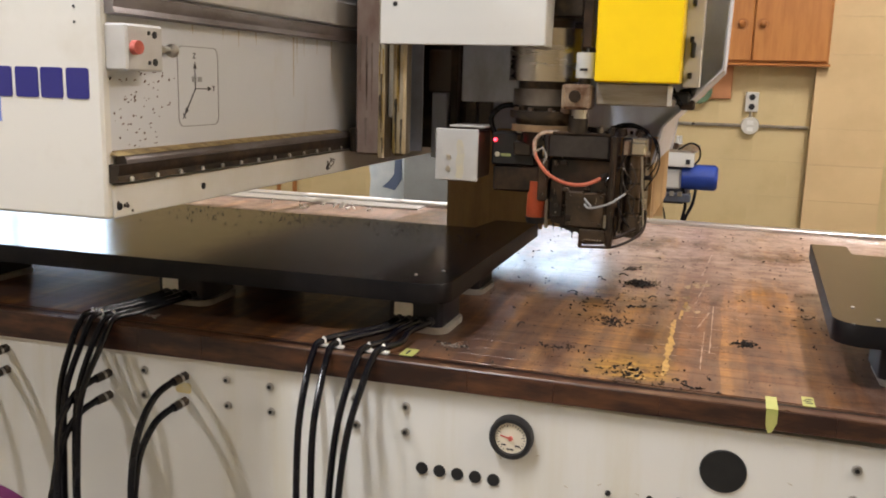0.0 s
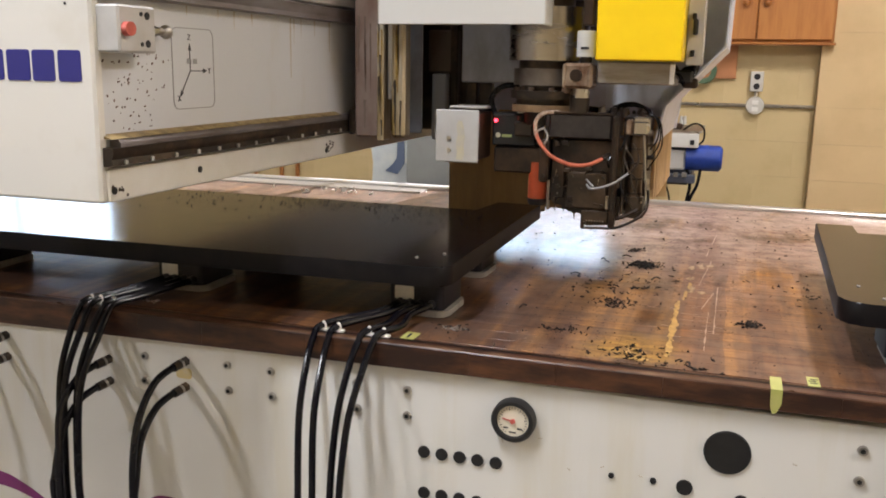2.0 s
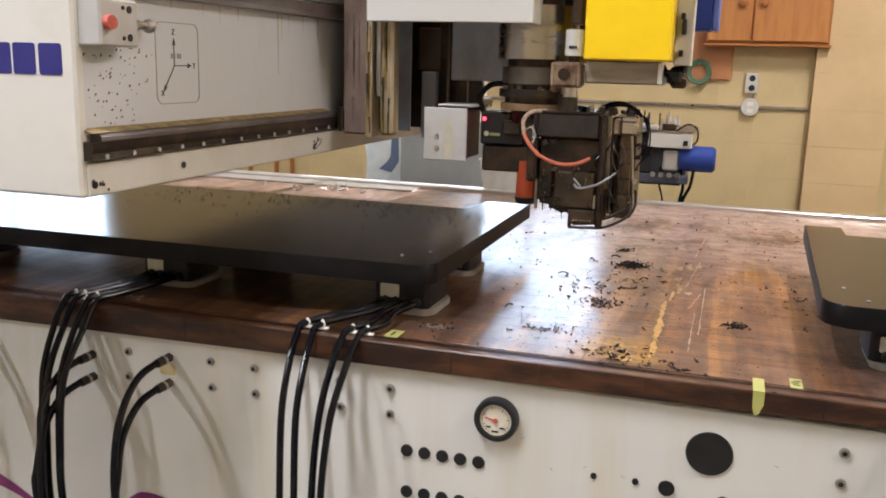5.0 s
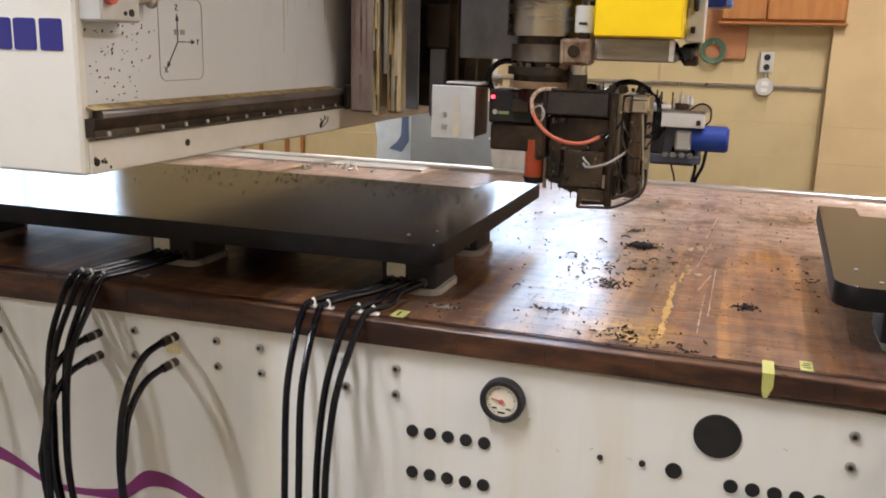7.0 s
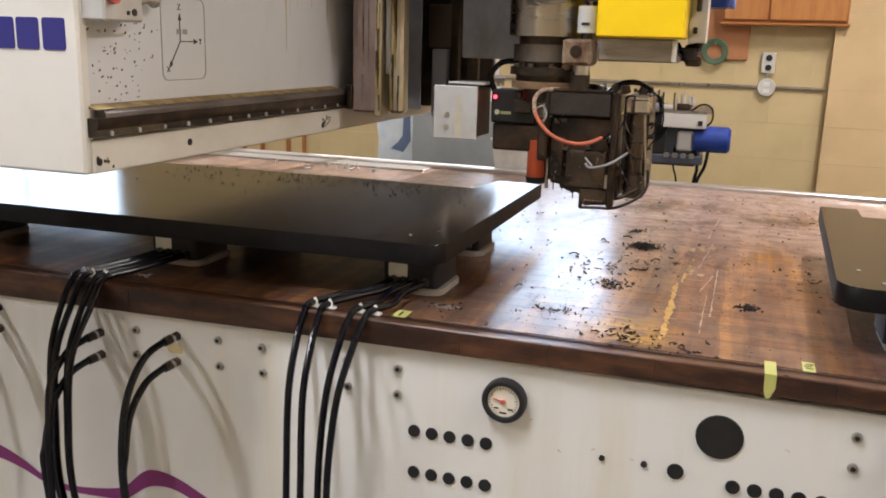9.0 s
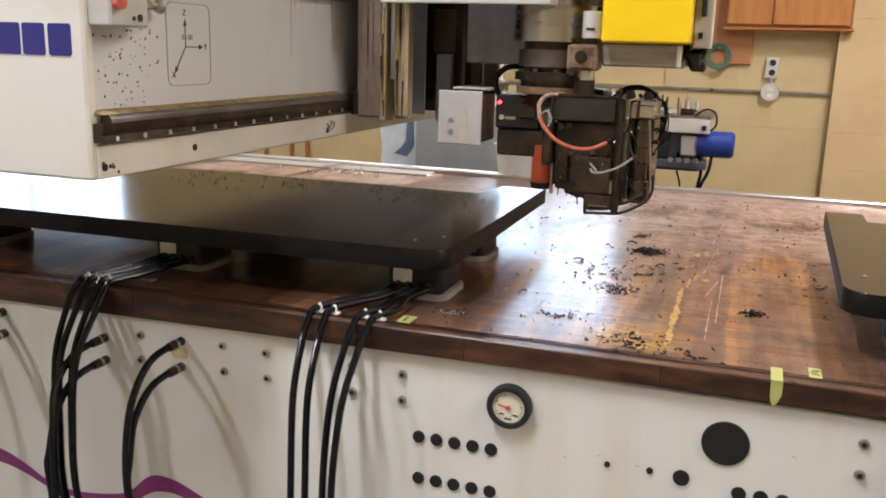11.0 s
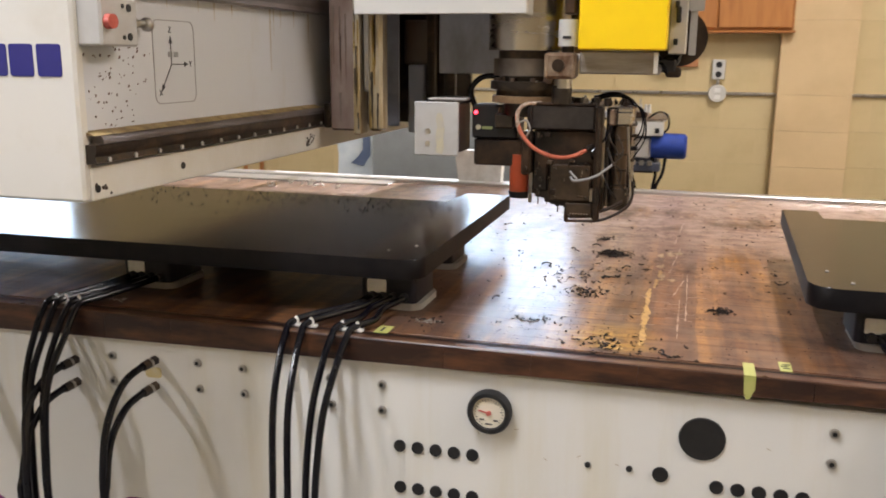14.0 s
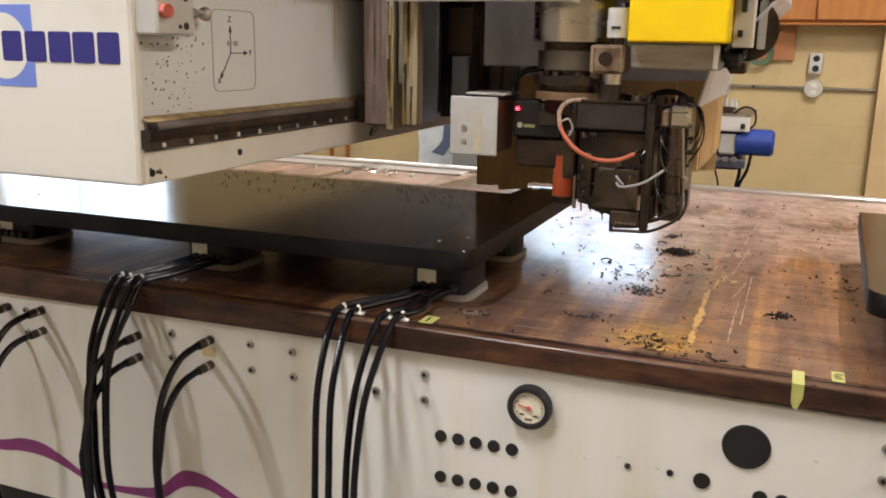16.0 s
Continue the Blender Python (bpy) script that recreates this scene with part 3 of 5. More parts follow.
# wooden front edge blocks
xs = XT0
while xs < XT1 - 0.02:
    w = rng.uniform(0.12, 0.34)
    x1 = min(xs + w, XT1)
    k = bx(B(), xs, x1 - 0.0002, -0.013, 0.03, T - 0.043, T - 0.001, 0.0006)
    for v in k.verts:
        if v.co.z < 0.9:
            v.co.z += 0.0015 + 0.0152 * v.co.x
    part("edge_block", k, EDGE, table)
    xs = x1
part("edge_strip", bx(B(), XT0, XT1, -0.0125, 0.004, T - 0.0008, T + 0.0008, 0.0006), LIP, table, "thin worn strip along the front edge")
part("edge_groove", bx(B(), XT0, XT1, 0.0165, 0.0195, T - 0.0008, T - 0.0002), BLACK, table, "dark grooved line behind the front edge")
part("edge_strip", bx(B(), XT0, XT1, 0.0225, 0.0248, T - 0.0008, T + 0.0003), LIP, table)
part("rear_rim", bx(B(), XT0, XT1, YT1, YT1 + 0.05, T - 0.06, T + 0.012, 0.003), ALU, table, "bright aluminium rear rim")
part("rear_shelf", bx(B(), -1.9, 0.1, YT1 + 0.052, 2.35, T - 0.075, T - 0.055), PALEMETAL, table)
part("left_strip", bx(B(), -2.4, -0.62, 1.70, YT1 - 0.002, T + 0.001, T + 0.006), ALU, table, "pale metal strip at the rear edge")

for x, z, a in ((0.255, 0.735, 0.6), (0.31, 0.748, -0.5), (0.372, 0.742, 0.3), (0.14, 0.768, 0.9), (0.205, 0.782, -0.2), (0.60, 0.80, 0.4)):
    k = bx(B(), -0.0035, 0.0035, -0.0006, 0.0006, -0.0005, 0.0005, m=Matrix.Translation((x, -0.0001, z)) @ Matrix.Rotation(a, 4, "Y"))
    tagged(part("paint_scratch", k, RUSTRUN, table, "short brown scratch in the paint"), kind="stuff")

# purple wave printed on the front panel
def ribbon(points, y):
    line = smooth_line([(x, 0, z) for x, z, w in points], 8)
    wide = smooth_line([(w, 0, 0) for x, z, w in points], 8)
    k = B()
    up = [k.verts.new((p.x, y, p.z + q.x / 2)) for p, q in zip(line, wide)]
    dn = [k.verts.new((p.x, y, p.z - q.x / 2)) for p, q in zip(line, wide)]
    for i in range(len(up) - 1):
        k.faces.new((up[i], up[i + 1], dn[i + 1], dn[i]))
    r = bmesh.ops.extrude_face_region(k, geom=k.faces[:])
    bmesh.ops.translate(k, vec=(0, -0.0008, 0), verts=[v for v in r["geom"] if isinstance(v, bmesh.types.BMVert)])
    return k


part("wave_print", ribbon([(-1.24, 0.535, 0.02), (-1.12, 0.50, 0.022), (-1.06, 0.50, 0.024), (-1.0, 0.512, 0.03), (-0.94, 0.512, 0.03), (-0.88, 0.495, 0.022), (-0.82, 0.470, 0.014),
                           (-0.76, 0.462, 0.014), (-0.68, 0.468, 0.018), (-0.62, 0.48, 0.028), (-0.575, 0.515, 0.036), (-0.545, 0.527, 0.034), (-0.50, 0.525, 0.028),
                           (-0.44, 0.502, 0.026), (-0.36, 0.46, 0.03), (-0.28, 0.43, 0.02), (-0.2, 0.42, 0.004)], -0.001), PURPLE, table, "purple printed wave")
part("wave_print", ribbon([(-0.53, 0.447, 0.004), (-0.50, 0.45, 0.02), (-0.46, 0.44, 0.022), (-0.42, 0.425, 0.006)], -0.001), PURPLE, table)

# ---- slabs on pods ----
def slab(name, outline, label):
    s = thing(name, label, "panel", (outline[0][0], outline[0][1], 0.998))
    k = prism(B(), outline, 0.998, 1.035)
    edges = [e for e in k.edges if abs(e.verts[0].co.z - e.verts[1].co.z) < 1e-6]
    bmesh.ops.bevel(k, geom=edges, offset=0.002, segments=1, affect="EDGES")
    board = part("board", k, BLACKPLATE, s)
    board.data.materials.append(EDGEBLACK)
    for face in board.data.polygons:
        face.material_index = 1 if abs(face.normal.z) < 0.5 else 0
    return s


o1 = rounded(-2.0, 0.006, 0.092, 0.74, (0.0, 0.04, 0.0, 0.0), 9)
o1 = [(-2.0, 0.040)] + o1[1:-2] + [(0.006, 0.89), (-0.11, 0.89), (-0.125, 0.74), (-2.0, 0.74)]
slab1 = slab("black_worktop", o1, "black laminated worktop with rounded corner, dusted with shavings")
for x, y in ((-0.037, 0.211), (-0.075, 0.16), (-1.1, 0.2)):
    part("dowel", cyl(B(), (x, y, 1.034), (x, y, 1.0366), 0.0032, n=10), BASEPLATE, slab1)
o2 = rounded(0.652, 2.1, 0.112, 0.79, (0.045, 0.0, 0.0, 0.0), 9)[:-1] + [(0.752, 0.782), (0.757, 0.889), (0.675, 0.887)]
slab2 = slab("black_worktop", o2, "black laminated worktop with rounded corner beside bare table")
for x, y in ((0.692, 0.235), (0.721, 0.156)):
    part("dowel", cyl(B(), (x, y, 1.034), (x, y, 1.0366), 0.0032, n=10), BASEPLATE, slab2)


def pod(x, y, lab=True):
    p = thing("vacuum_pod", "blue-black plastic vacuum pod on a pale base plate", "vacuum pod", (x, y, T), "vacuum pods")
    part("base_plate", prism(B(), rounded(x - 0.05, x + 0.064, y - 0.004, y + 0.13, (0.02, 0.026, 0.026, 0.02), 6), T + 0.001, T + 0.013), BASEPLATE, p, "dirty white base plate")
    k = prism(B(), rounded(x - 0.055, x + 0.055, y, y + 0.125, (0.012,) * 4, 4), T + 0.014, 0.990)
    part("body", k, PODMAT, p)
    part("gasket", prism(B(), rounded(x - 0.05, x + 0.05, y + 0.004, y + 0.12, (0.012,) * 4, 4), 0.990, 0.9975), RUBBER, p)
    if lab:
        part("sticker", prism(B(), rounded(x - 0.041, x - 0.003, 0.951, 0.977, (0.003,) * 4, 3), y - 0.0012, y + 0.001, "y"), WHITE, p, "small blank white sticker")
    for s in (-0.03, -0.01, 0.012, 0.034):
        part("fitting", cyl(B(), (x + s, y + 0.004, T + 0.026), (x + s, y - 0.016, T + 0.026), 0.008, n=12), BLACK, p)
    return p


PODS = [(-0.079, 0.165), (-0.602, 0.165), (-1.15, 0.165), (0.788, 0.165), (-0.10, 0.5), (-0.6, 0.5), (0.85, 0.55), (-1.6, 0.4)]
for x, y in PODS:
    pod(x, y)


# ---- hoses ----
def hose(points, label, r=0.0062):
    h = thing("vacuum_hose", label, "hose", points[-1], "black vacuum hoses")
    part("sleeve", tube(B(), points, r, 10, 8), RUBBER, h)
    return h


HL = "black vacuum hose hanging over the table edge"


def edge_hose(x0, cx, xb, out):
    hose([(x0, 0.15, T + 0.026), (x0 - 0.02, 0.10, T + 0.02), (cx + 0.025, 0.05, T + 0.014), (cx, 0.008, T + 0.009), (cx + 0.1 * (xb - cx), -0.016, T - 0.002), (cx + 0.3 * (xb - cx), -0.045, T - 0.038),
          (cx + 0.65 * (xb - cx), -out * 0.85, T - 0.12), (xb, -out, T - 0.25), (xb, -out, 0.55), (xb + 0.008, -out * 0.8, 0.40), (xb + 0.01, -0.03, 0.1)], HL)


for x0, cx, xb, out in ((-0.109, -0.204, -0.198, 0.095), (-0.089, -0.175, -0.168, 0.10), (-0.067, -0.116, -0.137, 0.095), (-0.045, -0.088, -0.116, 0.103)):
    edge_hose(x0, cx, xb, out)
for x0, cx, xb, out in ((-0.632, -0.705, -0.696, 0.10), (-0.612, -0.684, -0.672, 0.115), (-0.590, -0.655, -0.655, 0.105), (-0.568, -0.635, -0.638, 0.12)):
    edge_hose(x0, cx, xb, out)
for i in range(3):
    cx = 0.80 + i * 0.03
    hose([(0.77 + i * 0.022, 0.15, T + 0.026), (0.775 + i * 0.025, 0.1, T + 0.02), (cx - 0.01, 0.03, T + 0.014), (cx - 0.005, -0.01, T + 0.005), (cx - 0.006, -0.035, T - 0.06),
          (cx - 0.02, -0.045, 0.75), (cx - 0.03, -0.04, 0.5), (cx - 0.02, -0.03, 0.1)], HL)
HP = "black vacuum hose plugged into the white front panel"
for x, z, sway in ((-0.48, 0.832, 0.0), (-0.482, 0.781, 0.004), (-0.655, 0.815, 0.012), (-0.655, 0.77, 0.0), (-0.905, 0.835, 0.0), (-0.905, 0.79, 0.005), (-1.0, 0.83, 0.0)):
    h = hose([(x, -0.012, z), (x - 0.004, -0.04, z - 0.002), (x - 0.009, -0.085, z - 0.016), (x - 0.013, -0.125, z - 0.062), (x - 0.014 + sway, -0.148, z - 0.13), (x - 0.016 + sway, -0.152, 0.60),
              (x - 0.012, -0.135, 0.45), (x, -0.09, 0.3), (x + 0.01, -0.05, 0.1)], HP, 0.0068)
    k = cyl(B(), (x, 0.003, z), (x, -0.012, z), 0.0095, n=6)
    cyl(k, (x, -0.012, z), (x - 0.003, -0.034, z - 0.002), 0.0088, n=16)
    part("fitting", k, OILY, h, "dark metal push-in fitting")
    part("collar", cyl(B(), (x - 0.0004, -0.0135, z), (x - 0.0012, -0.0185, z - 0.001), 0.0097, n=20), STEEL, h)
for x in (-0.705, -0.684, -0.655, -0.204, -0.175, -0.116, -0.088, 0.79, 0.83):
    c = thing("hose_clip", "small white plastic hose clip at the table edge", "clip", (x + 0.012, 0.02, T), "hose clips")
    k = B()
    tube(k, [(x + 0.0075 * math.cos(a), 0.016, T + 0.009 + 0.0085 * math.sin(a)) for a in [radians(-60 + 25 * i) for i in range(6)]], 0.0034, 8, 3)
    bx(k, x - 0.004, x + 0.016, 0.01, 0.022, T + 0.0005, T + 0.005, 0.001)
    part("loop", k, WHITE, c)

# ---- tape, note ----
whole("panel_sticker", prism(B(), rounded(-0.502, -0.468, 0.797, 0.818, (0.006,) * 4, 3), -0.0008, 0.001, "y"), CREAMTAPE, "faded yellow sticker on the white panel", "sticker")
k = B()
bx(k, -0.0085, 0.0085, 0.004, 0.046, T + 0.0004, T + 0.0012)
prism(k, [(-0.0085, T + 0.0012), (0.0085, T + 0.0012), (0.0085, T - 0.020), (0.002, T - 0.036), (-0.004, T - 0.037), (-0.0075, T - 0.026)], -0.0145, -0.0132, "y")
bx(k, -0.0085, 0.0085, -0.0145, 0.004, T + 0.0004, T + 0.0014)
bmesh.ops.transform(k, matrix=Matrix.Translation((0.563, 0.0, 0)), verts=k.verts[:])
whole("masking_tape", k, TAPE, "strip of yellow-green tape over the table edge", "tape")
note_pad = thing("tape_note", "small yellow tape label with a scribble", "label", (0.617, 0.045, T))
part("paper", bx(B(), 0.609, 0.627, 0.022, 0.066, T + 0.0004, T + 0.0012), TAPE, note_pad)
for i, (a, c) in enumerate(((0.613, 0.624), (0.611, 0.622), (0.614, 0.625))):
    part("writing_bar", bx(B(), a, c, 0.034 + i * 0.009, 0.037 + i * 0.009, T + 0.0013, T + 0.0018), INK, note_pad)
note2 = thing("tape_note", "small dirty yellow tape label with a scribble", "label", (-0.045, 0.05, T))
part("paper", bx(B(), -0.055, -0.03, 0.02, 0.06, T + 0.0004, T + 0.0012), TAPE, note2)
part("writing_bar", bx(B(), -0.046, -0.042, 0.028, 0.050, T + 0.0013, T + 0.0018), INK, note2)

# ---- gantry beam ----
GX, GF = -0.36, -0.35
q0 = random.Random(4)
gantry = thing("gantry_beam", "grey-white enamelled gantry beam with a linear rail", "gantry", (-0.65, 0.7, 1.19))
part("end_cap", bx(B(), -0.97, GX - 0.0, GF, GF + 0.02, 1.19, 1.75, 0.004), CASE, gantry, "cream-white end cover")
part("beam", bx(B(), -0.965, GX - 0.006, GF + 0.021, 1.78, 1.192, 1.748), STAINED, gantry, "stained grey-white beam side")
# unseen dark plate, added so the worktop mirrors a darker beam
part("underside_shade", bx(B(), -0.955, GX - 0.012, GF + 0.03, 1.77, 1.1875, 1.1915), GRIME, gantry, "unseen dark plate added below the beam to darken its reflection")
part("ledge", bx(B(), GX - 0.0055, GX + 0.004, GF + 0.012, 1.78, 1.191, 1.238, 0.002), CASE, gantry)
rail = part("guide_rail", prism(B(), [(GX - 0.005, 1.241), (GX + 0.017, 1.243), (GX + 0.014, 1.252), (GX + 0.017, 1.259), (GX + 0.017, 1.268), (GX - 0.005, 1.268)], GF + 0.008, 1.78, "y"), OILY, gantry, "dark oily guide rail")
part("rail_top", prism(B(), [(GX - 0.005, 1.2682), (GX + 0.0135, 1.2682), (GX + 0.0135, 1.2735), (GX + 0.009, 1.2795), (GX - 0.005, 1.2795)], GF + 0.03, 1.78, "y"), RAILTOP, rail)
k = B()
for i in range(35):
    y = GF + 0.035 + i * 0.06
    cyl(k, (GX + 0.016, y, 1.2465), (GX + 0.0185, y, 1.2465), 0.0038, n=8)
part("rail_screws", k, BOXGREY, rail)
tagged(bpy.data.objects["rail_screws"], kind="stuff")
part("dust_ridge", prism(B(), [(GX - 0.005, 1.2798), (GX + 0.013, 1.2798), (GX + 0.006, 1.2825), (GX - 0.005, 1.286)], GF + 0.012, 0.42, "y"), SAWDUST, gantry, "yellow-brown dust caked on the rail")
rail2 = part("guide_rail", prism(B(), [(GX - 0.005, 1.474), (GX + 0.017, 1.476), (GX + 0.014, 1.484), (GX + 0.017, 1.492), (GX + 0.017, 1.502), (GX - 0.005, 1.502)], GF + 0.012, 1.78, "y"), RAILTOP, gantry)
part("top_ledge", bx(B(), GX - 0.005, GX + 0.01, GF + 0.02, 1.78, 1.508, 1.56, 0.003), BOXGREY, gantry)
for y, z in ((GF + 0.022, 1.207), (GF + 0.235, 1.215), (0.36, 1.206)):
    part("ledge_screw", cyl(B(), (GX + 0.003, y, z), (GX + 0.0055, y, z), 0.0055, n=12), BLACK, gantry)
for y, z in ((0.365, 1.212), (0.385, 1.218), (-0.315, 1.205)):
    k = B()
    for i in range(9):
        yy, zz = y + q0.gauss(0, 0.008), z + q0.gauss(0, 0.005)
        cyl(k, (GX + 0.003, yy, zz), (GX + 0.0046 + 0.0002 * i, yy, zz), q0.uniform(0.0012, 0.0042), q0.uniform(0.001, 0.002), 9)
    tagged(part("grease_smudge", k, GREASE, gantry, "dark grease smudge"), kind="stuff")
blk = part("lube_block", bx(B(), GX - 0.004, GX + 0.036, -0.339, -0.258, 1.398, 1.462, 0.003), BOXGREY, gantry, "grey metal block with red cap")
part("red_cap", cyl(B(), (GX + 0.03, -0.324, 1.43), (GX + 0.046, -0.326, 1.43), 0.0105, 0.0095, 20), RED, blk)
k = B()
for y, z in ((-0.278, 1.449), (-0.278, 1.411), (-0.291, 1.451), (-0.291, 1.41)):
    cyl(k, (GX + 0.034, y, z), (GX + 0.0372, y, z), 0.0052 if y > -0.28 else 0.003, n=12)
part("bolt_holes", k, BLACK, blk)
k = cyl(B(), (GX + 0.016, -0.262, 1.43), (GX + 0.016, -0.232, 1.43), 0.008, n=6)
cyl(k, (GX + 0.016, -0.234, 1.43), (GX + 0.016, -0.218, 1.43), 0.006, n=12)
bmesh.ops.create_uvsphere(k, u_segments=14, v_segments=8, radius=0.0105, matrix=Matrix.Translation((GX + 0.016, -0.207, 1.43)))
part("nozzle", k, STEEL, blk, "steel ball nozzle")
# rust runs below the upper rail
qs = random.Random(31)
RUNS = [(0.225, 0.115, 0.008), (0.24, 0.05, 0.004), (0.02, 0.03, 0.004), (-0.03, 0.018, 0.003), (0.08, 0.022, 0.005), (0.27, 0.035, 0.004), (0.33, 0.03, 0.006), (-0.12, 0.015, 0.003), (0.40, 0.06, 0.008)]
for y, drop, w in RUNS:
    k = B()
    n = 9
    left = [k.verts.new((GX - 0.0055, y - w / 2 * (1 - 0.75 * i / n) * qs.uniform(0.6, 1.2), 1.4735 - drop * i / n)) for i in range(n + 1)]
    right = [k.verts.new((GX - 0.0055, y + w / 2 * (1 - 0.75 * i / n) * qs.uniform(0.6, 1.2), 1.4735 - drop * i / n)) for i in range(n + 1)]
    for i in range(n):
        k.faces.new((left[i], left[i + 1], right[i + 1], right[i]))
    tagged(part("rust_run", k, RUSTRUN, gantry, "faint brown rust run"), kind="stuff")
# axis diagram plate
def frame_line(k, x, y0, y1, z0, z1, r, w, h):
    a, b = rounded(y0, y1, z0, z1, (r,) * 4, 5), rounded(y0 + w, y1 - w, z0 + w, z1 - w, (r - w,) * 4, 5)
    va, vb = [k.verts.new((x, *p)) for p in a], [k.verts.new((x, *p)) for p in b]
    vc, vd = [k.verts.new((x + h, *p)) for p in a], [k.verts.new((x + h, *p)) for p in b]
    n = len(a)
    for i in range(n):
        j = (i + 1) % n
        for q in ((va[i], va[j], vb[j], vb[i]), (vc[i], vc[j], vd[j], vd[i]), (va[i], va[j], vc[j], vc[i]), (vb[i], vb[j], vd[j], vd[i])):
            k.faces.new(q)


k = B()
SX = GX - 0.0062
frame_line(k, SX, -0.164, -0.048, 1.313, 1.440, 0.014, 0.0014, 0.001)
axp = part("axis_plate", k, PALEINK, gantry, "printed axis diagram in a rounded frame")
k = B()
for a, b in (((-0.116, 1.373), (-0.116, 1.405)), ((-0.116, 1.373), (-0.080, 1.373)), ((-0.116, 1.373), (-0.140, 1.341))):
    d = (Vector(b) - Vector(a)).normalized()
    n = Vector((-d.y, d.x))
    a, b = Vector(a), Vector(b)
    prism(k, [a + n * 0.0008, a - n * 0.0008, b - n * 0.0008, b + n * 0.0008], SX, SX + 0.001, "x")
    prism(k, [b + n * 0.004, b - n * 0.004, b + d * 0.011], SX, SX + 0.0011, "x")
part("arrow", k, INK, axp)
for ch, y, z in (("Z", -0.121, 1.421), ("Y", -0.066, 1.369), ("X", -0.153, 1.326)):
    cu = bpy.data.curves.new("letter", "FONT")
    cu.body, cu.size, cu.extrude = ch, 0.013, 0.0004
    cu.materials.append(INK)
    tx = new("letter", cu)
    tx.parent = axp
    tx.matrix_basis = pose(SX + 0.0006, y, z, 90, 0, 90)
for i in range(2):
    part("writing_bar", bx(B(), SX, SX + 0.001, -0.124 + i * 0.016, -0.113 + i * 0.016, 1.384, 1.392), PALEINK, axp)
# maker's mark: plain shapes in its colours
k = B()
for i in range(5):
    x0 = -0.594 + i * 0.0440
    prism(k, rounded(x0, x0 + (0.038 if i != 2 else 0.040), 1.358, 1.4005, (0.004,) * 4, 3), GF - 0.001, GF + 0.001, "y")
part("maker_mark", k, LOGO, gantry, "dark blue printed bars")
k = B()
sq = rounded(-0.66, -0.535, 1.322, 1.437, (0.001,) * 4, 2)
prism(k, sq, GF - 0.0006, GF + 0.001, "y")
lg = part("mark_square", k, LOGO2, gantry, "light blue printed square")
part("mark_disc", cyl(B(), (-0.592, GF + 0.001, 1.379), (-0.592, GF - 0.0008, 1.379), 0.047, n=40), CASE, lg)
for x, z in ((-0.40, 1.462), (-0.40, 1.483)):
    part("cap_hole", cyl(B(), (x, GF + 0.002, z), (x, GF - 0.0006, z), 0.002, n=8), BLACK, gantry)
# chips stuck to the beam side
def chips(name, spots, size, material, label, seed, z_of=None, flat=True):
    q = random.Random(seed)
    verts, faces = [], []
    for p in spots:
        p = Vector(p)
        n = q.choice((1, 1, 2, 3))
        a = q.uniform(0, math.tau)
        for s in range(n):
            g = 0.35 + 0.95 * q.random() ** 2
            l, w = size * g * q.uniform(0.4, 1.0), size * g * q.uniform(0.25, 0.5)
            a += q.uniform(-1.1, 1.1)
            d, e = Vector((math.cos(a), math.sin(a), 0)), Vector((-math.sin(a), math.cos(a), 0))
            lift = q.uniform(0.0, 0.5) * size
            b0 = len(verts)
            h = size * 0.16
            for u, v, z in ((-1, -1, 0), (1, -1, 0), (1, 1, 0), (-1, 1, 0), (-1, -1, h), (1, -1, h), (1, 1, h), (-1, 1, h)):
                verts.append(p + d * l * u / 2 + e * w * v / 2 + Vector((0, 0, z + (lift if u > 0 else 0))))
            for f in ((0, 3, 2, 1), (4, 5, 6, 7), (0, 1, 5, 4), (1, 2, 6, 5), (2, 3, 7, 6), (3, 0, 4, 7)):
                faces.append([b0 + i for i in f])
            p = p + d * l * 0.8
    me = bpy.data.meshes.new(name)
    me.from_pydata(verts, [], faces)
    me.materials.append(material)
    return me


q = random.Random(3)
k = B()
for i in range(85):
    y, z = q.gauss(-0.262, 0.042), 1.275 + 0.125 * q.random() ** 0.8
    if not -0.335 < y < -0.17:
        continue
    s = q.choice((0.0005, 0.0007, 0.0009, 0.0014))
    m = Matrix.Translation((SX, y, z)) @ Matrix.Rotation(q.uniform(0.2, 1.4), 4, "X")
    bx(k, -0.001, 0.0012, -s, s * q.uniform(1.0, 2.2), -s * 0.7, s * 0.7, m=m)
ch = part("stuck_chips", k, BROWNCHIP, gantry, "dark chips stuck to the enamel")
tagged(ch, kind="stuff")

# ---- carriage with spindle and tool head ----
car = thing("router_carriage", "tool carriage with chrome spindle and grimy aggregate head", "router carriage", (0.09, 0.5, 1.06))
part("slide_plate", bx(B(), -0.325, -0.262, 0.44, 0.50, 1.232, 1.85, 0.004), SLIDE, car, "rust-stained steel slide plate")
part("shoe", bx(B(), -0.341, -0.326, 0.44, 0.52, 1.236, 1.29, 0.003), OILY, car)
part("guide_strip", bx(B(), -0.258, -0.243, 0.405, 0.45, 1.228, 1.85, 0.002), BRASSY, car, "yellowed guide strip")
part("guide_block", bx(B(), -0.241, -0.226, 0.42, 0.46, 1.315, 1.85, 0.003), STEEL, car)
part("column", bx(B(), -0.224, -0.193, 0.40, 0.44, 1.236, 1.85, 0.006), BRASSY, car, "grease-streaked chrome column")
qg = random.Random(41)
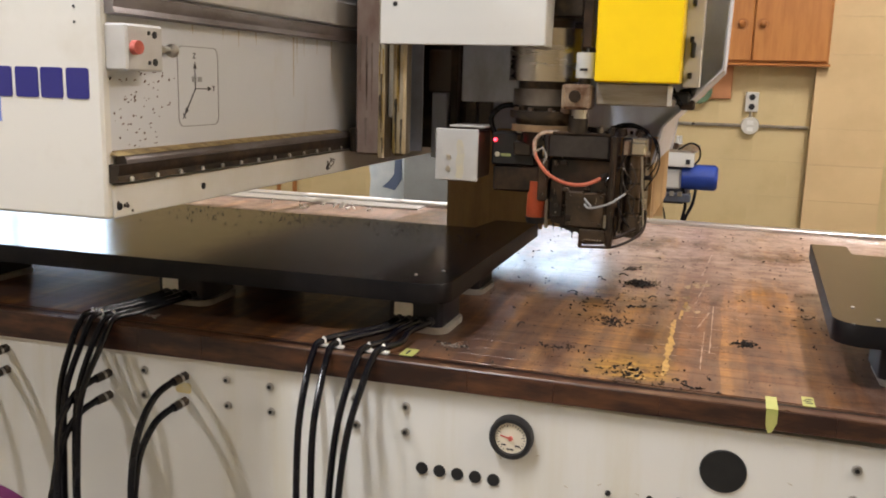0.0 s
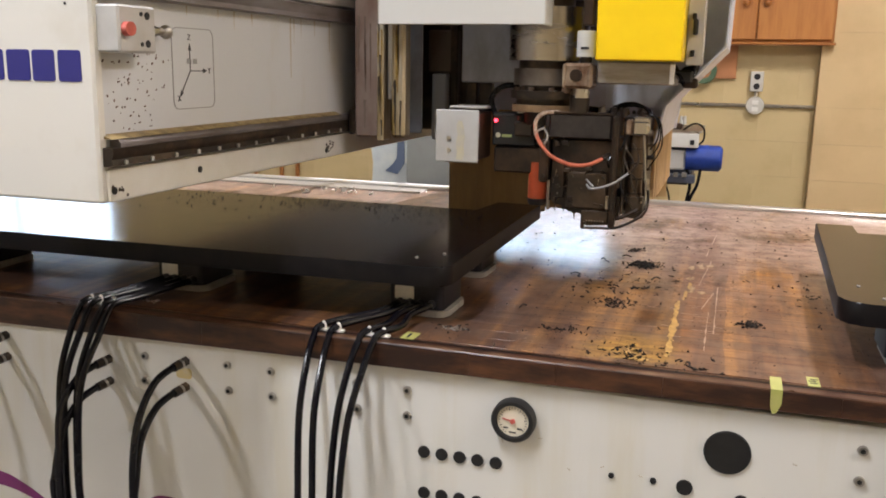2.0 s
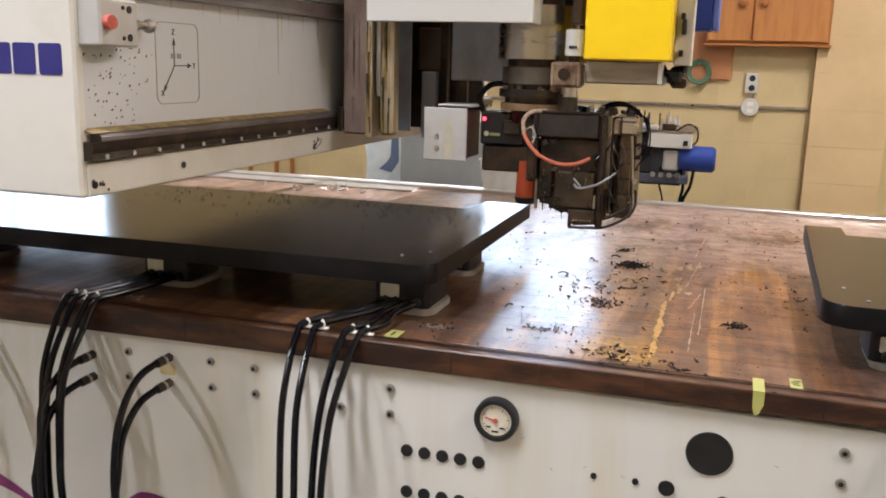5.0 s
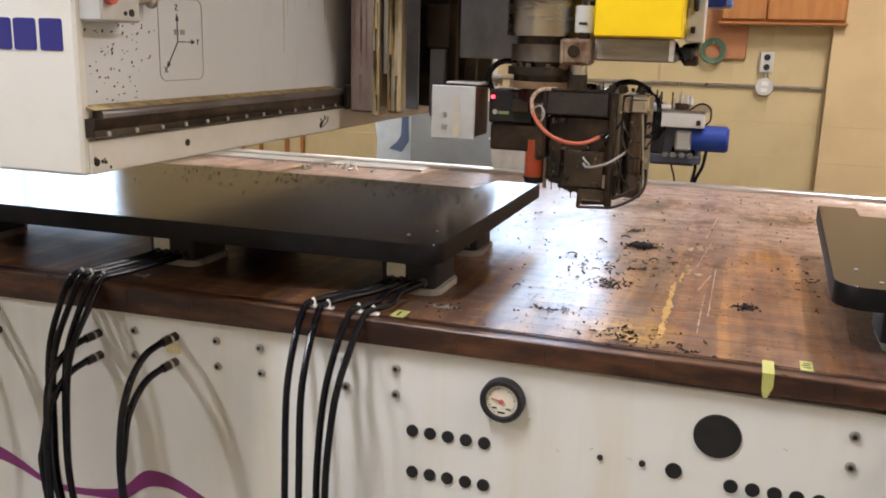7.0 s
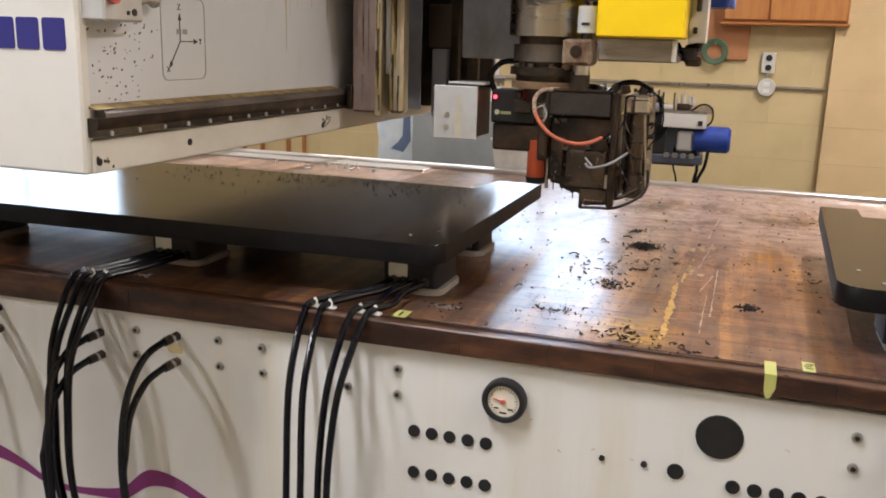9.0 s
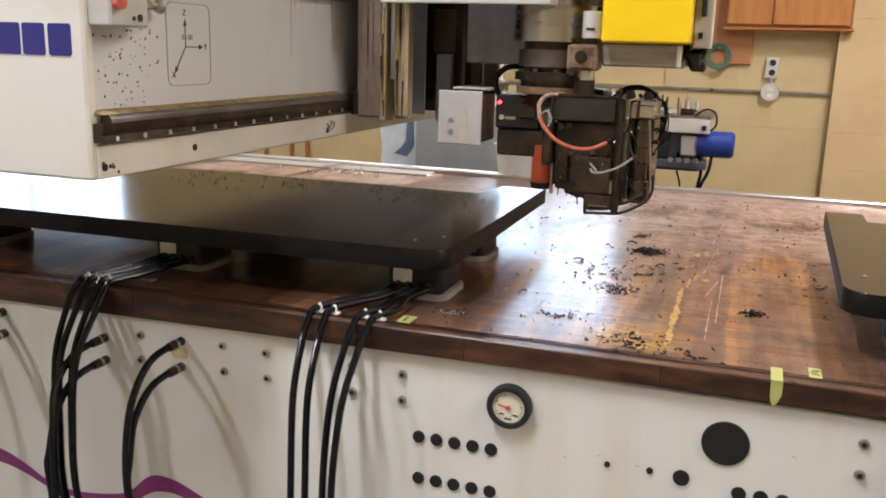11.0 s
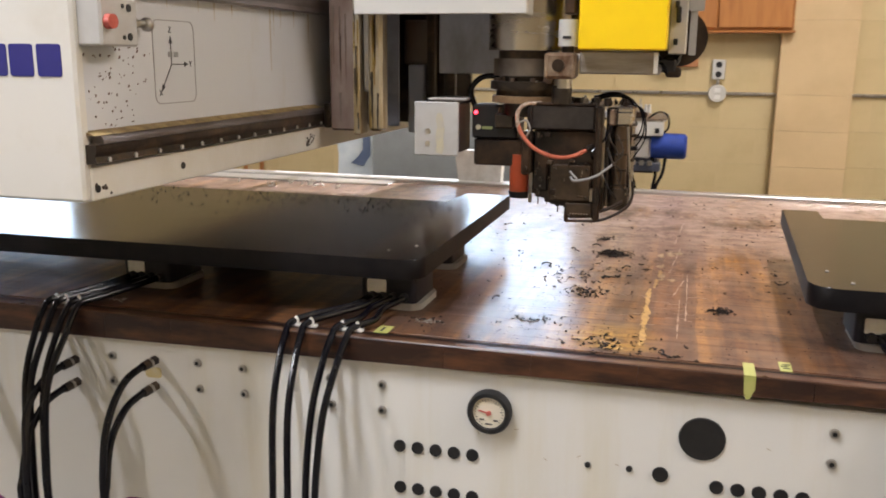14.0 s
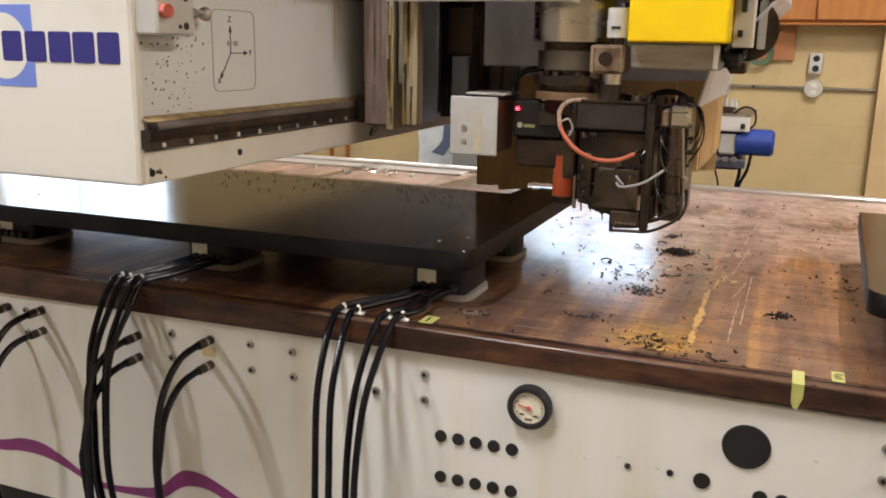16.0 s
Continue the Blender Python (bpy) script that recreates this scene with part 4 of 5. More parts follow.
for x0, x1, yf in ((-0.322, -0.265, 0.44), (-0.256, -0.245, 0.405), (-0.222, -0.196, 0.40)):
    for i in range(7):
        x, z, ln = qg.uniform(x0, x1), qg.uniform(1.25, 1.52), qg.uniform(0.04, 0.16)
        n, w = 8, qg.uniform(0.002, 0.006)
        k = B()
        left = [k.verts.new((max(x0, x - w * qg.uniform(0.3, 1.0) * (1 - 0.7 * j / n)), yf - 0.0005, max(1.24, z - ln * j / n))) for j in range(n + 1)]
        right = [k.verts.new((min(x1, x + w * qg.uniform(0.3, 1.0) * (1 - 0.7 * j / n)), yf - 0.0005, max(1.24, z - ln * j / n) - 0.0002 * j)) for j in range(n + 1)]
        for j in range(n):
            k.faces.new((left[j], left[j + 1], right[j + 1], right[j]))
        tagged(part("grease_streak", k, (RUST if x0 < -0.3 else GREASE) if i % 3 or x0 < -0.3 else GREASEGOLD, car, "brown grease streak"), kind="stuff")
part("rear_post", bx(B(), -0.215, -0.178, 0.64, 0.67, 1.215, 1.37, 0.003), PALEPAINT, car)
part("rear_block", bx(B(), -0.225, -0.165, 0.64, 0.68, 1.372, 1.47, 0.004), RUST, car)
part("rear_column", bx(B(), -0.172, -0.152, 0.64, 0.67, 1.20, 1.85, 0.003), OILY, car)
# two dark sheets added for the shade that fills the gap behind the columns
part("shade_panel", bx(B(), -0.261, -0.135, 0.692, 0.70, 1.235, 1.85, 0.002), OILY, car)
part("shade_web", bx(B(), -0.262, -0.19, 0.501, 0.506, 1.24, 1.85, 0.001), GREYBLUE, car)
part("housing", bx(B(), -0.26, 0.20, 0.71, 0.92, 1.45, 1.85, 0.004), GRIME, car, "dark rear housing")
part("back_plate", bx(B(), -0.130, 0.005, 0.600, 0.612, 1.352, 1.56, 0.003), PALEPAINT, car, "blue-grey back plate")
# hidden block, added to darken what the worktop's right end mirrors
part("unseen_saddle", bx(B(), -0.336, -0.268, 0.507, 1.16, 1.24, 1.85, 0.004), GRIME, car, "unseen dark mount on the rails, added to darken the worktop's reflection")
for x, w in ((-0.134, 0.026), (-0.104, 0.034)):
    part("stud", bx(B(), x, x + w, 0.655, 0.675, 1.285, 1.36, 0.003), OILY, car)
cov = part("upper_cover", bx(B(), -0.233, 0.112, 0.35, 0.355, 1.468, 1.95, 0.002), COVER, car, "pale grey sheet cover")
part("cover_side", bx(B(), 0.106, 0.112, 0.3555, 0.43, 1.468, 1.95, 0.002), COVER, cov)
part("cover_hole", cyl(B(), (-0.2, 0.3505, 1.548), (-0.2, 0.3488, 1.548), 0.005, n=12), BLACK, cov)
SC = (0.092, 0.50)
part("drive_block", bx(B(), 0.02, 0.17, 0.44, 0.58, 1.53, 1.85, 0.004), OILY, car, "dark drive block over the spindle")
part("drive_neck", cyl(B(), (0.092, 0.50, 1.508), (0.092, 0.50, 1.53), 0.05, n=30), RUST, car)
part("drive_post", bx(B(), 0.176, 0.196, 0.40, 0.44, 1.47, 1.85, 0.002), GRIME, car)
spin = part("spindle", cyl(B(), (*SC, 1.402), (*SC, 1.508), 0.083, n=48), CHROME, car, "brushed chrome spindle housing")
for z0, z1, r in ((1.385, 1.402, 0.062), (1.352, 1.386, 0.072), (1.340, 1.352, 0.060), (1.325, 1.341, 0.078), (1.312, 1.325, 0.066), (1.298, 1.312, 0.074), (1.27, 1.298, 0.05)):
    part("flange", cyl(B(), (*SC, z0), (*SC, z1), r, n=40), {1.298: RINGRUST, 1.352: DULLSTEEL}.get(z0, OILY), spin, "oily steel flange")
for i in range(10):
    a = i * math.tau / 10
    k = B()
    cyl(k, (SC[0] + 0.068 * math.cos(a), SC[1] + 0.068 * math.sin(a), 1.325), (SC[0] + 0.068 * math.cos(a), SC[1] + 0.068 * math.sin(a), 1.348), 0.006, n=8)
    part("flange_bolt", k, RUST, spin)
# grey terminal box
tb = part("terminal_box", bx(B(), -0.133, -0.038, 0.43, 0.436, 1.187, 1.298, 0.002), BOXGREY, car, "pale grey terminal box with yellow stain")
part("box_body", bx(B(), -0.122, -0.040, 0.4365, 0.54, 1.192, 1.292, 0.003), RUST, tb)
part("box_lid", bx(B(), -0.11, -0.03, 0.45, 0.55, 1.2995, 1.305, 0.002), BOXGREY, tb)
part("stain_patch", prism(B(), [(-0.086, 1.194), (-0.072, 1.191), (-0.068, 1.205), (-0.070, 1.222), (-0.067, 1.240), (-0.070, 1.262), (-0.074, 1.274), (-0.082, 1.276), (-0.086, 1.264), (-0.083, 1.246), (-0.087, 1.226), (-0.084, 1.210)], 0.4292, 0.4305, "y"), CREAM, tb, "cream drip stain")
for z in (1.213, 1.238):
    part("screw", cyl(B(), (-0.103, 0.431, z), (-0.103, 0.428, z), 0.0055, n=12), STEEL, tb)
# sensor unit with status light
su = part("sensor_unit", bx(B(), -0.022, 0.075, 0.48, 0.56, 1.222, 1.292, 0.004), BLACK, car, "black sensor unit with small lights")
part("status_light", cyl(B(), (-0.013, 0.481, 1.276), (-0.013, 0.475, 1.276), 0.0036, n=12), LED, su, "glowing red status light")
part("round_label", cyl(B(), (-0.008, 0.4805, 1.245), (-0.008, 0.4788, 1.245), 0.0055, n=16), CREAM, su)
part("label_strip", bx(B(), 0.0, 0.022, 0.4785, 0.4805, 1.241, 1.247), LEDG, su)
part("dark_block", bx(B(), -0.018, 0.085, 0.485, 0.58, 1.165, 1.221, 0.004), GRIME, su)
part("side_valve", bx(B(), 0.03, 0.07, 0.465, 0.482, 1.245, 1.275, 0.003), OILY, su)
part("loop_cable", tube(B(), [(-0.02, 0.5, 1.285), (-0.03, 0.5, 1.32), (-0.01, 0.5, 1.345), (0.02, 0.5, 1.35), (0.04, 0.5, 1.34)], 0.006), RUBBER, su)
# orange tool
ot = part("orange_sleeve", cyl(B(), (0.078, 0.5, 1.112), (0.078, 0.5, 1.19), 0.0205, 0.0195, 24), ORANGE, car, "orange plastic sleeve")
part("sleeve_cap", cyl(B(), (0.078, 0.5, 1.098), (0.078, 0.5, 1.112), 0.019, 0.023, 24), BLACK, ot)
part("rod", cyl(B(), (0.104, 0.49, 1.09), (0.104, 0.49, 1.2), 0.004, n=8), STEEL, ot)
# aggregate head
qh = random.Random(17)
hd = part("aggregate_head", bx(B(), 0.118, 0.245, 0.432, 0.60, 1.118, 1.247, 0.003), GRIME, car, "grimy black aggregate head")
part("front_plate", bx(B(), 0.114, 0.241, 0.418, 0.61, 1.248, 1.299, 0.004), HEADGREY, hd, "scratched dark grey upper block")
part("top_edge", bx(B(), 0.112, 0.243, 0.416, 0.424, 1.297, 1.302, 0.001), GRIME, hd)
# ragged, chip-caked lower edge that steps down to the guard
k = B()
steps = [(0.118, 1.135)]
x = 0.118
while x < 0.186:
    z = 1.118 - 0.42 * (x - 0.118)
    w = qh.uniform(0.004, 0.010)
    dz = qh.uniform(-0.004, 0.003)
    steps += [(x, z + dz), (min(x + w, 0.188), z + dz - 0.001)]
    x += w + 0.0005
steps += [(0.190, 1.078), (0.197, 1.071), (0.222, 1.073), (0.246, 1.076), (0.262, 1.092), (0.262, 1.135)]
prism(k, steps, 0.428, 0.585, "y")
part("lower_casting", k, GRIME, hd)
part("lower_panel", bx(B(), 0.154, 0.237, 0.4205, 0.4315, 1.107, 1.181, 0.003), HEADBROWN, hd, "oil-brown lower cover plate")
part("lower_panel", bx(B(), 0.187, 0.241, 0.421, 0.4275, 1.079, 1.104, 0.002), HEADBROWN, hd)
part("panel_step", bx(B(), 0.121, 0.150, 0.4225, 0.4315, 1.125, 1.205, 0.003), GRIME, hd)
part("side_column", bx(B(), 0.098, 0.117, 0.405, 0.45, 1.158, 1.245, 0.004), GRIME, hd)
part("side_column", bx(B(), 0.104, 0.117, 0.43, 0.50, 1.245, 1.295, 0.004), HEADGREY, hd)
part("inner_web", bx(B(), 0.2575, 0.3085, 0.475, 0.585, 1.095, 1.292, 0.003), GRIME, hd)
part("front_post", bx(B(), 0.2425, 0.2565, 0.408, 0.432, 1.073, 1.297, 0.003), GRIME, hd, "oily front post")
part("post_strip", bx(B(), 0.2475, 0.2515, 0.4055, 0.4079, 1.11, 1.285, 0.001), OILY, hd)
# open guard under the head
k = B()
tube(k, [(0.190, 0.425, 1.092), (0.190, 0.425, 1.078), (0.190, 0.425, 1.067)], 0.0042, 8, 3)
tube(k, [(0.188, 0.425, 1.0670), (0.225, 0.425, 1.0685), (0.257, 0.425, 1.0710), (0.290, 0.428, 1.086), (0.312, 0.432, 1.104), (0.318, 0.438, 1.125), (0.3165, 0.442, 1.150)], 0.0030, 8, 5)
tube(k, [(0.245, 0.425, 1.086), (0.27, 0.428, 1.094), (0.300, 0.435, 1.110)], 0.0038, 8, 3)
part("guard_frame", k, GRIME, hd, "black open guard frame")
# bright steel studs stand for light in the strip's tiny holes
k = B()
for i in range(7):
    cyl(k, (0.199 + i * 0.0055, 0.4212, 1.083), (0.199 + i * 0.0055, 0.4195, 1.083), 0.0014, n=8)
tagged(part("guard_rivets", k, STEEL, hd), kind="stuff")
# air cylinder with its clamp
part("side_cylinder", cyl(B(), (0.288, 0.452, 1.10), (0.288, 0.452, 1.258), 0.0155, n=28), OILCHROME, hd, "oily brown side cylinder")
part("cylinder_foot", cyl(B(), (0.289, 0.452, 1.092), (0.289, 0.452, 1.135), 0.021, 0.019, n=24), HEADBROWN, hd)
part("clamp", bx(B(), 0.280, 0.3115, 0.426, 0.478, 1.259, 1.296, 0.004), CHROME, hd, "bright steel clamp")
part("clamp_jaw", bx(B(), 0.266, 0.2795, 0.429, 0.478, 1.259, 1.289, 0.003), KNUCK, hd)
part("clamp_slot", bx(B(), 0.2815, 0.3105, 0.4247, 0.4262, 1.2845, 1.2865), INK, hd)
part("outer_rod", cyl(B(), (0.3035, 0.432, 1.258), (0.315, 0.436, 1.112), 0.0026, n=10), STEEL, hd)
part("tie_rod", cyl(B(), (0.2675, 0.43, 1.10), (0.266, 0.43, 1.258), 0.003, n=10), OILY, hd)
part("knurled_stud", cyl(B(), (0.2395, 0.418, 1.110), (0.2395, 0.418, 1.136), 0.0038, n=10), BRASSY, hd)
part("knurled_stud", cyl(B(), (0.118, 0.424, 1.123), (0.117, 0.424, 1.162), 0.0018, n=8), STEEL, hd)
for z in (1.232, 1.203, 1.171, 1.142):
    part("cylinder_band", cyl(B(), (0.288, 0.452, z - 0.002), (0.288, 0.452, z + qh.uniform(0.001, 0.004)), 0.0166, n=24), qh.choice((OILY, HEADBROWN, GRIME)), hd)
for x, z, r in ((0.108, 1.232, 0.004), (0.108, 1.172, 0.004), (0.165, 1.172, 0.0035), (0.228, 1.172, 0.0035), (0.165, 1.115, 0.0035), (0.228, 1.115, 0.0035), (0.136, 1.150, 0.005), (0.195, 1.078, 0.003)):
    yf = 0.405 if x < 0.115 else 0.4205 if x > 0.15 else 0.4225
    part("bolt_head", cyl(B(), (x, yf + 0.002, z), (x, yf - 0.004, z), r, n=8), OILY, hd)
for i in range(14):
    x, z = qh.uniform(0.122, 0.232), qh.uniform(1.11, 1.235)
    part("grease_lump", bx(B(), x, x + qh.uniform(0.003, 0.013), 0.418, 0.433, z, z + qh.uniform(0.003, 0.012), 0.0014), qh.choice((GRIME, HEADBROWN)), hd)
for i in range(30):
    a, b = qh.uniform(0.118, 0.30), qh.uniform(0.43, 0.58)
    part("fitting", cyl(B(), (a, b, 1.296), (a + qh.uniform(-0.004, 0.004), b, 1.300 + qh.uniform(0.003, 0.013)), qh.uniform(0.003, 0.009), n=8), qh.choice((GRIME, GRIME, OILY, STEEL)), hd)
for i in range(16):
    x, z = qh.uniform(0.125, 0.315), qh.uniform(1.085, 1.25)
    yf = 0.4195 if x < 0.24 else 0.4045 if x < 0.257 else 0.4300
    part("nick", bx(B(), x, x + qh.uniform(0.0008, 0.0022), yf, yf + 0.010, z, z + qh.uniform(0.001, 0.007), 0.0003), qh.choice((STEEL, BRASSY, RUST)), hd)
for i in range(3):
    x = 0.128 + i * 0.021 + qh.uniform(-0.004, 0.004)
    z = 1.116 - 0.42 * (x - 0.118)
    part("drip", cyl(B(), (x, 0.432, z + 0.004), (x + 0.0008, 0.432, z - qh.uniform(0.004, 0.014)), 0.0016, 0.0008, 8), GRIME, hd)
# cable hump over the top and loops beside the clamp
for i in range(3):
    part("cable", tube(B(), [(0.225 + 0.006 * i, 0.47 + 0.008 * i, 1.298), (0.245, 0.47 + 0.008 * i, 1.311 + 0.002 * i), (0.275, 0.475, 1.316 + 0.002 * i), (0.300, 0.475, 1.310), (0.316, 0.47, 1.295)], 0.0034), RUBBER, hd)
for i in range(3):
    part("cable", tube(B(), [(0.300, 0.47, 1.300), (0.318 + i * 0.004, 0.465, 1.296 - i * 0.002), (0.328 + i * 0.0035, 0.465, 1.272 - i * 0.004), (0.326 + i * 0.004, 0.46, 1.248 - i * 0.009), (0.314, 0.455, 1.230 - i * 0.018)], 0.0014, 8, 6), RUBBER, hd)
for i in range(6):
    z = 1.262 - i * 0.024
    part("port_fitting", cyl(B(), (0.309, 0.452, z), (0.309 + qh.uniform(0.006, 0.014), 0.449, z + qh.uniform(-0.003, 0.003)), qh.uniform(0.003, 0.006), n=10), qh.choice((STEEL, OILY, GRIME)), hd)
h = part("pressure_hose", tube(B(), [(0.128, 0.425, 1.300), (0.105, 0.405, 1.298), (0.092, 0.395, 1.283), (0.093, 0.39, 1.262), (0.105, 0.385, 1.238), (0.13, 0.382, 1.214), (0.165, 0.385, 1.200), (0.2, 0.395, 1.20), (0.232, 0.415, 1.214)], 0.0041), PINKHOSE, hd, "salmon-coloured pressure hose")
part("hose_sleeve", tube(B(), [(0.131, 0.428, 1.3002), (0.128, 0.425, 1.300), (0.105, 0.405, 1.298), (0.092, 0.395, 1.283), (0.093, 0.39, 1.262), (0.098, 0.3875, 1.248)], 0.0043), BRAID, h, "pale braided sleeve")
part("hose_end", cyl(B(), (0.226, 0.410, 1.212), (0.238, 0.424, 1.218), 0.0062, n=10), OILY, h)
part("loose_wire", tube(B(), [(0.095, 0.392, 1.262), (0.11, 0.388, 1.268), (0.118, 0.388, 1.252), (0.112, 0.388, 1.238)], 0.0022), BASEPLATE, h)
part("air_line", tube(B(), [(0.198, 0.408, 1.158), (0.207, 0.401, 1.152), (0.23, 0.399, 1.156), (0.255, 0.400, 1.167), (0.283, 0.430, 1.188)], 0.0026), PALEINK, hd, "grey air line")
part("air_line", tube(B(), [(0.197, 0.406, 1.170), (0.203, 0.402, 1.164), (0.212, 0.400, 1.156)], 0.0022), PALEINK, hd)
part("neck", cyl(B(), (0.172, 0.43, 1.30), (0.172, 0.43, 1.335), 0.02, n=16), OILY, hd)
# stray wires over the head
q2 = random.Random(21)
for i in range(6):
    x0, z0 = q2.uniform(0.262, 0.30), q2.uniform(1.16, 1.28)
    pts = [(x0, 0.425, z0)]
    for j in range(3):
        pts.append((pts[-1][0] + q2.uniform(-0.02, 0.02), q2.uniform(0.405, 0.425), pts[-1][2] - q2.uniform(0.008, 0.03)))
    part("wire", tube(B(), pts, 0.0018, 6, 4), q2.choice((RUBBER, OILY)), hd)
for i in range(16):
    a, r = q2.uniform(math.pi, math.tau), q2.uniform(0.06, 0.082)
    z = q2.uniform(1.27, 1.345)
    x, y = SC[0] + r * math.cos(a), SC[1] + r * math.sin(a)
    part("flange_fitting", bx(B(), x, x + q2.uniform(0.006, 0.02), y, y + 0.012, z, z + q2.uniform(0.006, 0.018), 0.001), q2.choice((OILY, RUST, GRIME, STEEL)), spin)
# motor unit
mo = part("motor_cover", bx(B(), 0.206, 0.368, 0.38, 0.48, 1.403, 1.85, 0.003), YELLOW, car, "bright yellow motor cover")
part("side_panel", bx(B(), 0.3685, 0.402, 0.47, 0.53, 1.397, 1.85, 0.002), COVER, mo, "pale grey side panel")
for z in (1.42, 1.49, 1.56):
    part("hinge", bx(B(), 0.378, 0.386, 0.455, 0.4705, z - 0.006, z + 0.006, 0.001), BLACK, mo)
part("handle", bx(B(), 0.381, 0.39, 0.45, 0.4695, 1.455, 1.485, 0.002), BLACK, mo)
part("cross_beam", bx(B(), 0.205, 0.352, 0.42, 0.47, 1.358, 1.402, 0.003), BEAMSTEEL, mo, "streaked grey steel cross beam")
part("beam_end", bx(B(), 0.345, 0.354, 0.415, 0.4195, 1.36, 1.40, 0.001), WHITE, mo)
kn = part("knuckle", bx(B(), 0.140, 0.200, 0.395, 0.455, 1.348, 1.398, 0.006), KNUCK, mo, "rusty steel knuckle with a round hole")
for x in (0.1415, 0.1915):
    part("ridge", bx(B(), x, x + 0.007, 0.391, 0.396, 1.350, 1.396, 0.002), KNUCK, kn)
part("bore", cyl(B(), (0.168, 0.3955, 1.374), (0.168, 0.392, 1.374), 0.012, n=18), GRIME, kn)
part("knuckle_foot", cyl(B(), (0.175, 0.425, 1.33), (0.175, 0.425, 1.348), 0.017, n=18), STEEL, kn)
part("valve", cyl(B(), (0.182, 0.42, 1.41), (0.182, 0.42, 1.46), 0.019, n=20), COVER, mo, "pale grey valve body")
part("valve_label", bx(B(), 0.174, 0.190, 0.3995, 0.4012, 1.424, 1.429), INK, mo)
part("valve_neck", cyl(B(), (0.182, 0.42, 1.398), (0.182, 0.42, 1.41), 0.012, n=14), OILY, mo)
for i in range(5):
    k = B()
    tube(k, [(0.30 + i * 0.012, 0.5, 1.395), (0.335 + i * 0.008, 0.49, 1.375 - i * 0.003), (0.365, 0.5 + i * 0.006, 1.372 + i * 0.004), (0.385, 0.51, 1.378 + i * 0.004), (0.392, 0.525, 1.40 + i * 0.004)], 0.005, 8, 4)
    part("cable", k, RUBBER, mo)
part("connector", bx(B(), 0.335, 0.385, 0.49, 0.53, 1.362, 1.388, 0.004), BLACK, mo)
part("connector", bx(B(), 0.365, 0.395, 0.50, 0.54, 1.352, 1.372, 0.004), GRIME, mo)
part("gland", cyl(B(), (0.35, 0.49, 1.37), (0.35, 0.475, 1.365), 0.009, n=12), STEEL, mo)
# dark round saw unit with a grey guard that swings out beside the side panel
DX, DZ = 0.386, 1.429
k = cyl(B(), (DX, 0.548, DZ), (DX, 0.562, DZ), 0.056, 0.054, 40)
bx(k, DX - 0.012, DX + 0.018, 0.546, 0.566, DZ + 0.02, DZ + 0.20, 0.003)
saw = part("saw_unit", k, GRIME, mo, "dark round saw unit")
k = B()
prism(k, rounded(DX + 0.020, DX + 0.034, DZ - 0.034, DZ + 0.10, (0.003,) * 4, 3), 0.540, 0.546, "y")
prism(k, rounded(DX + 0.016, DX + 0.046, DZ + 0.052, DZ + 0.13, (0.004,) * 4, 3), 0.536, 0.546, "y")
guard = part("saw_guard", k, BOXGREY, mo, "grey metal saw guard")
blue = part("blue_unit", bx(B(), 0.382, 0.425, 0.78, 0.88, 1.478, 1.85, 0.003), BLUE, mo, "blue enamelled unit")
blue_door = part("blue_unit_door", bx(B(), 0.426, 0.441, 0.78, 0.88, 1.478, 1.85, 0.003), LOGO2, mo)
# dust hood that rides up and down, with its strip curtain
HOODY0, HOODY1 = 0.53, 1.085
k = B()
prism(k, [(-0.31, 1.235), (0.325, 1.235), (0.335, 1.315), (0.446, 1.435), (0.452, 1.66), (-0.31, 1.66)], HOODY1 - 0.004, HOODY1, "y")
prism(k, [(0.318, 1.235), (0.335, 1.315), (0.446, 1.435), (0.452, 1.66), (0.448, 1.66), (0.442, 1.437), (0.331, 1.317), (0.314, 1.235)], HOODY0, HOODY1 - 0.0045, "y")
prism(k, [(0.20, 1.305), (0.331, 1.317), (0.442, 1.437), (0.448, 1.66), (0.37, 1.66), (0.36, 1.46), (0.20, 1.40)], 0.60, 0.604, "y")
prism(k, [(-0.31, 1.235), (-0.306, 1.235), (-0.306, 1.66), (-0.31, 1.66)], 0.74, HOODY1 - 0.0045, "y")
hood = part("dust_hood", k, HOODMAT, car, "grey sheet-metal dust hood")
flaps = []
for i in (3, 4, 5, 6, 25, 26, 27, 28, 29):
    x = -0.305 + i * 0.0205
    part("curtain_strip", bx(B(), x, x + 0.0215, HOODY1 - 0.010 - 0.002 * (i % 2), HOODY1 - 0.0085 - 0.002 * (i % 2), (0.960 if x < -0.12 else 1.045) + 0.003 * (i % 3), 1.265), TAN, hood)
for lo, hi, z0, z1 in ((0, 4, 0.960, 1.38), (7, 14, 0.985, 1.27), (14, 25, 0.999, 1.26)):
    xs_ = [-0.305 + 0.0102 * j for j in range(2 * lo, 2 * hi + 1)]
    front = [(x, HOODY1 - 0.0145 - 0.0015 * (j % 2)) for j, x in enumerate(xs_)]
    sheet = prism(B(), front + [(x, y + 0.0016) for x, y in reversed(front)], z0, z1)
    for v in sheet.verts:
        if v.co.z < z0 + 0.001:
            v.co.z += 0.007 * (0.5 + 0.5 * math.sin(v.co.x * 170))
    flaps.append(part("curtain_flap", sheet, TAN, hood, "loose pleated tan curtain flap"))
for i in range(22):
    part("curtain_strip", bx(B(), 0.313 + 0.0025 * (i % 2), 0.3152 + 0.0025 * (i % 2), 0.60 + i * 0.0205, 0.6215 + i * 0.0205, 1.11 - 0.001 * (i % 3), 1.265), TAN, hood)

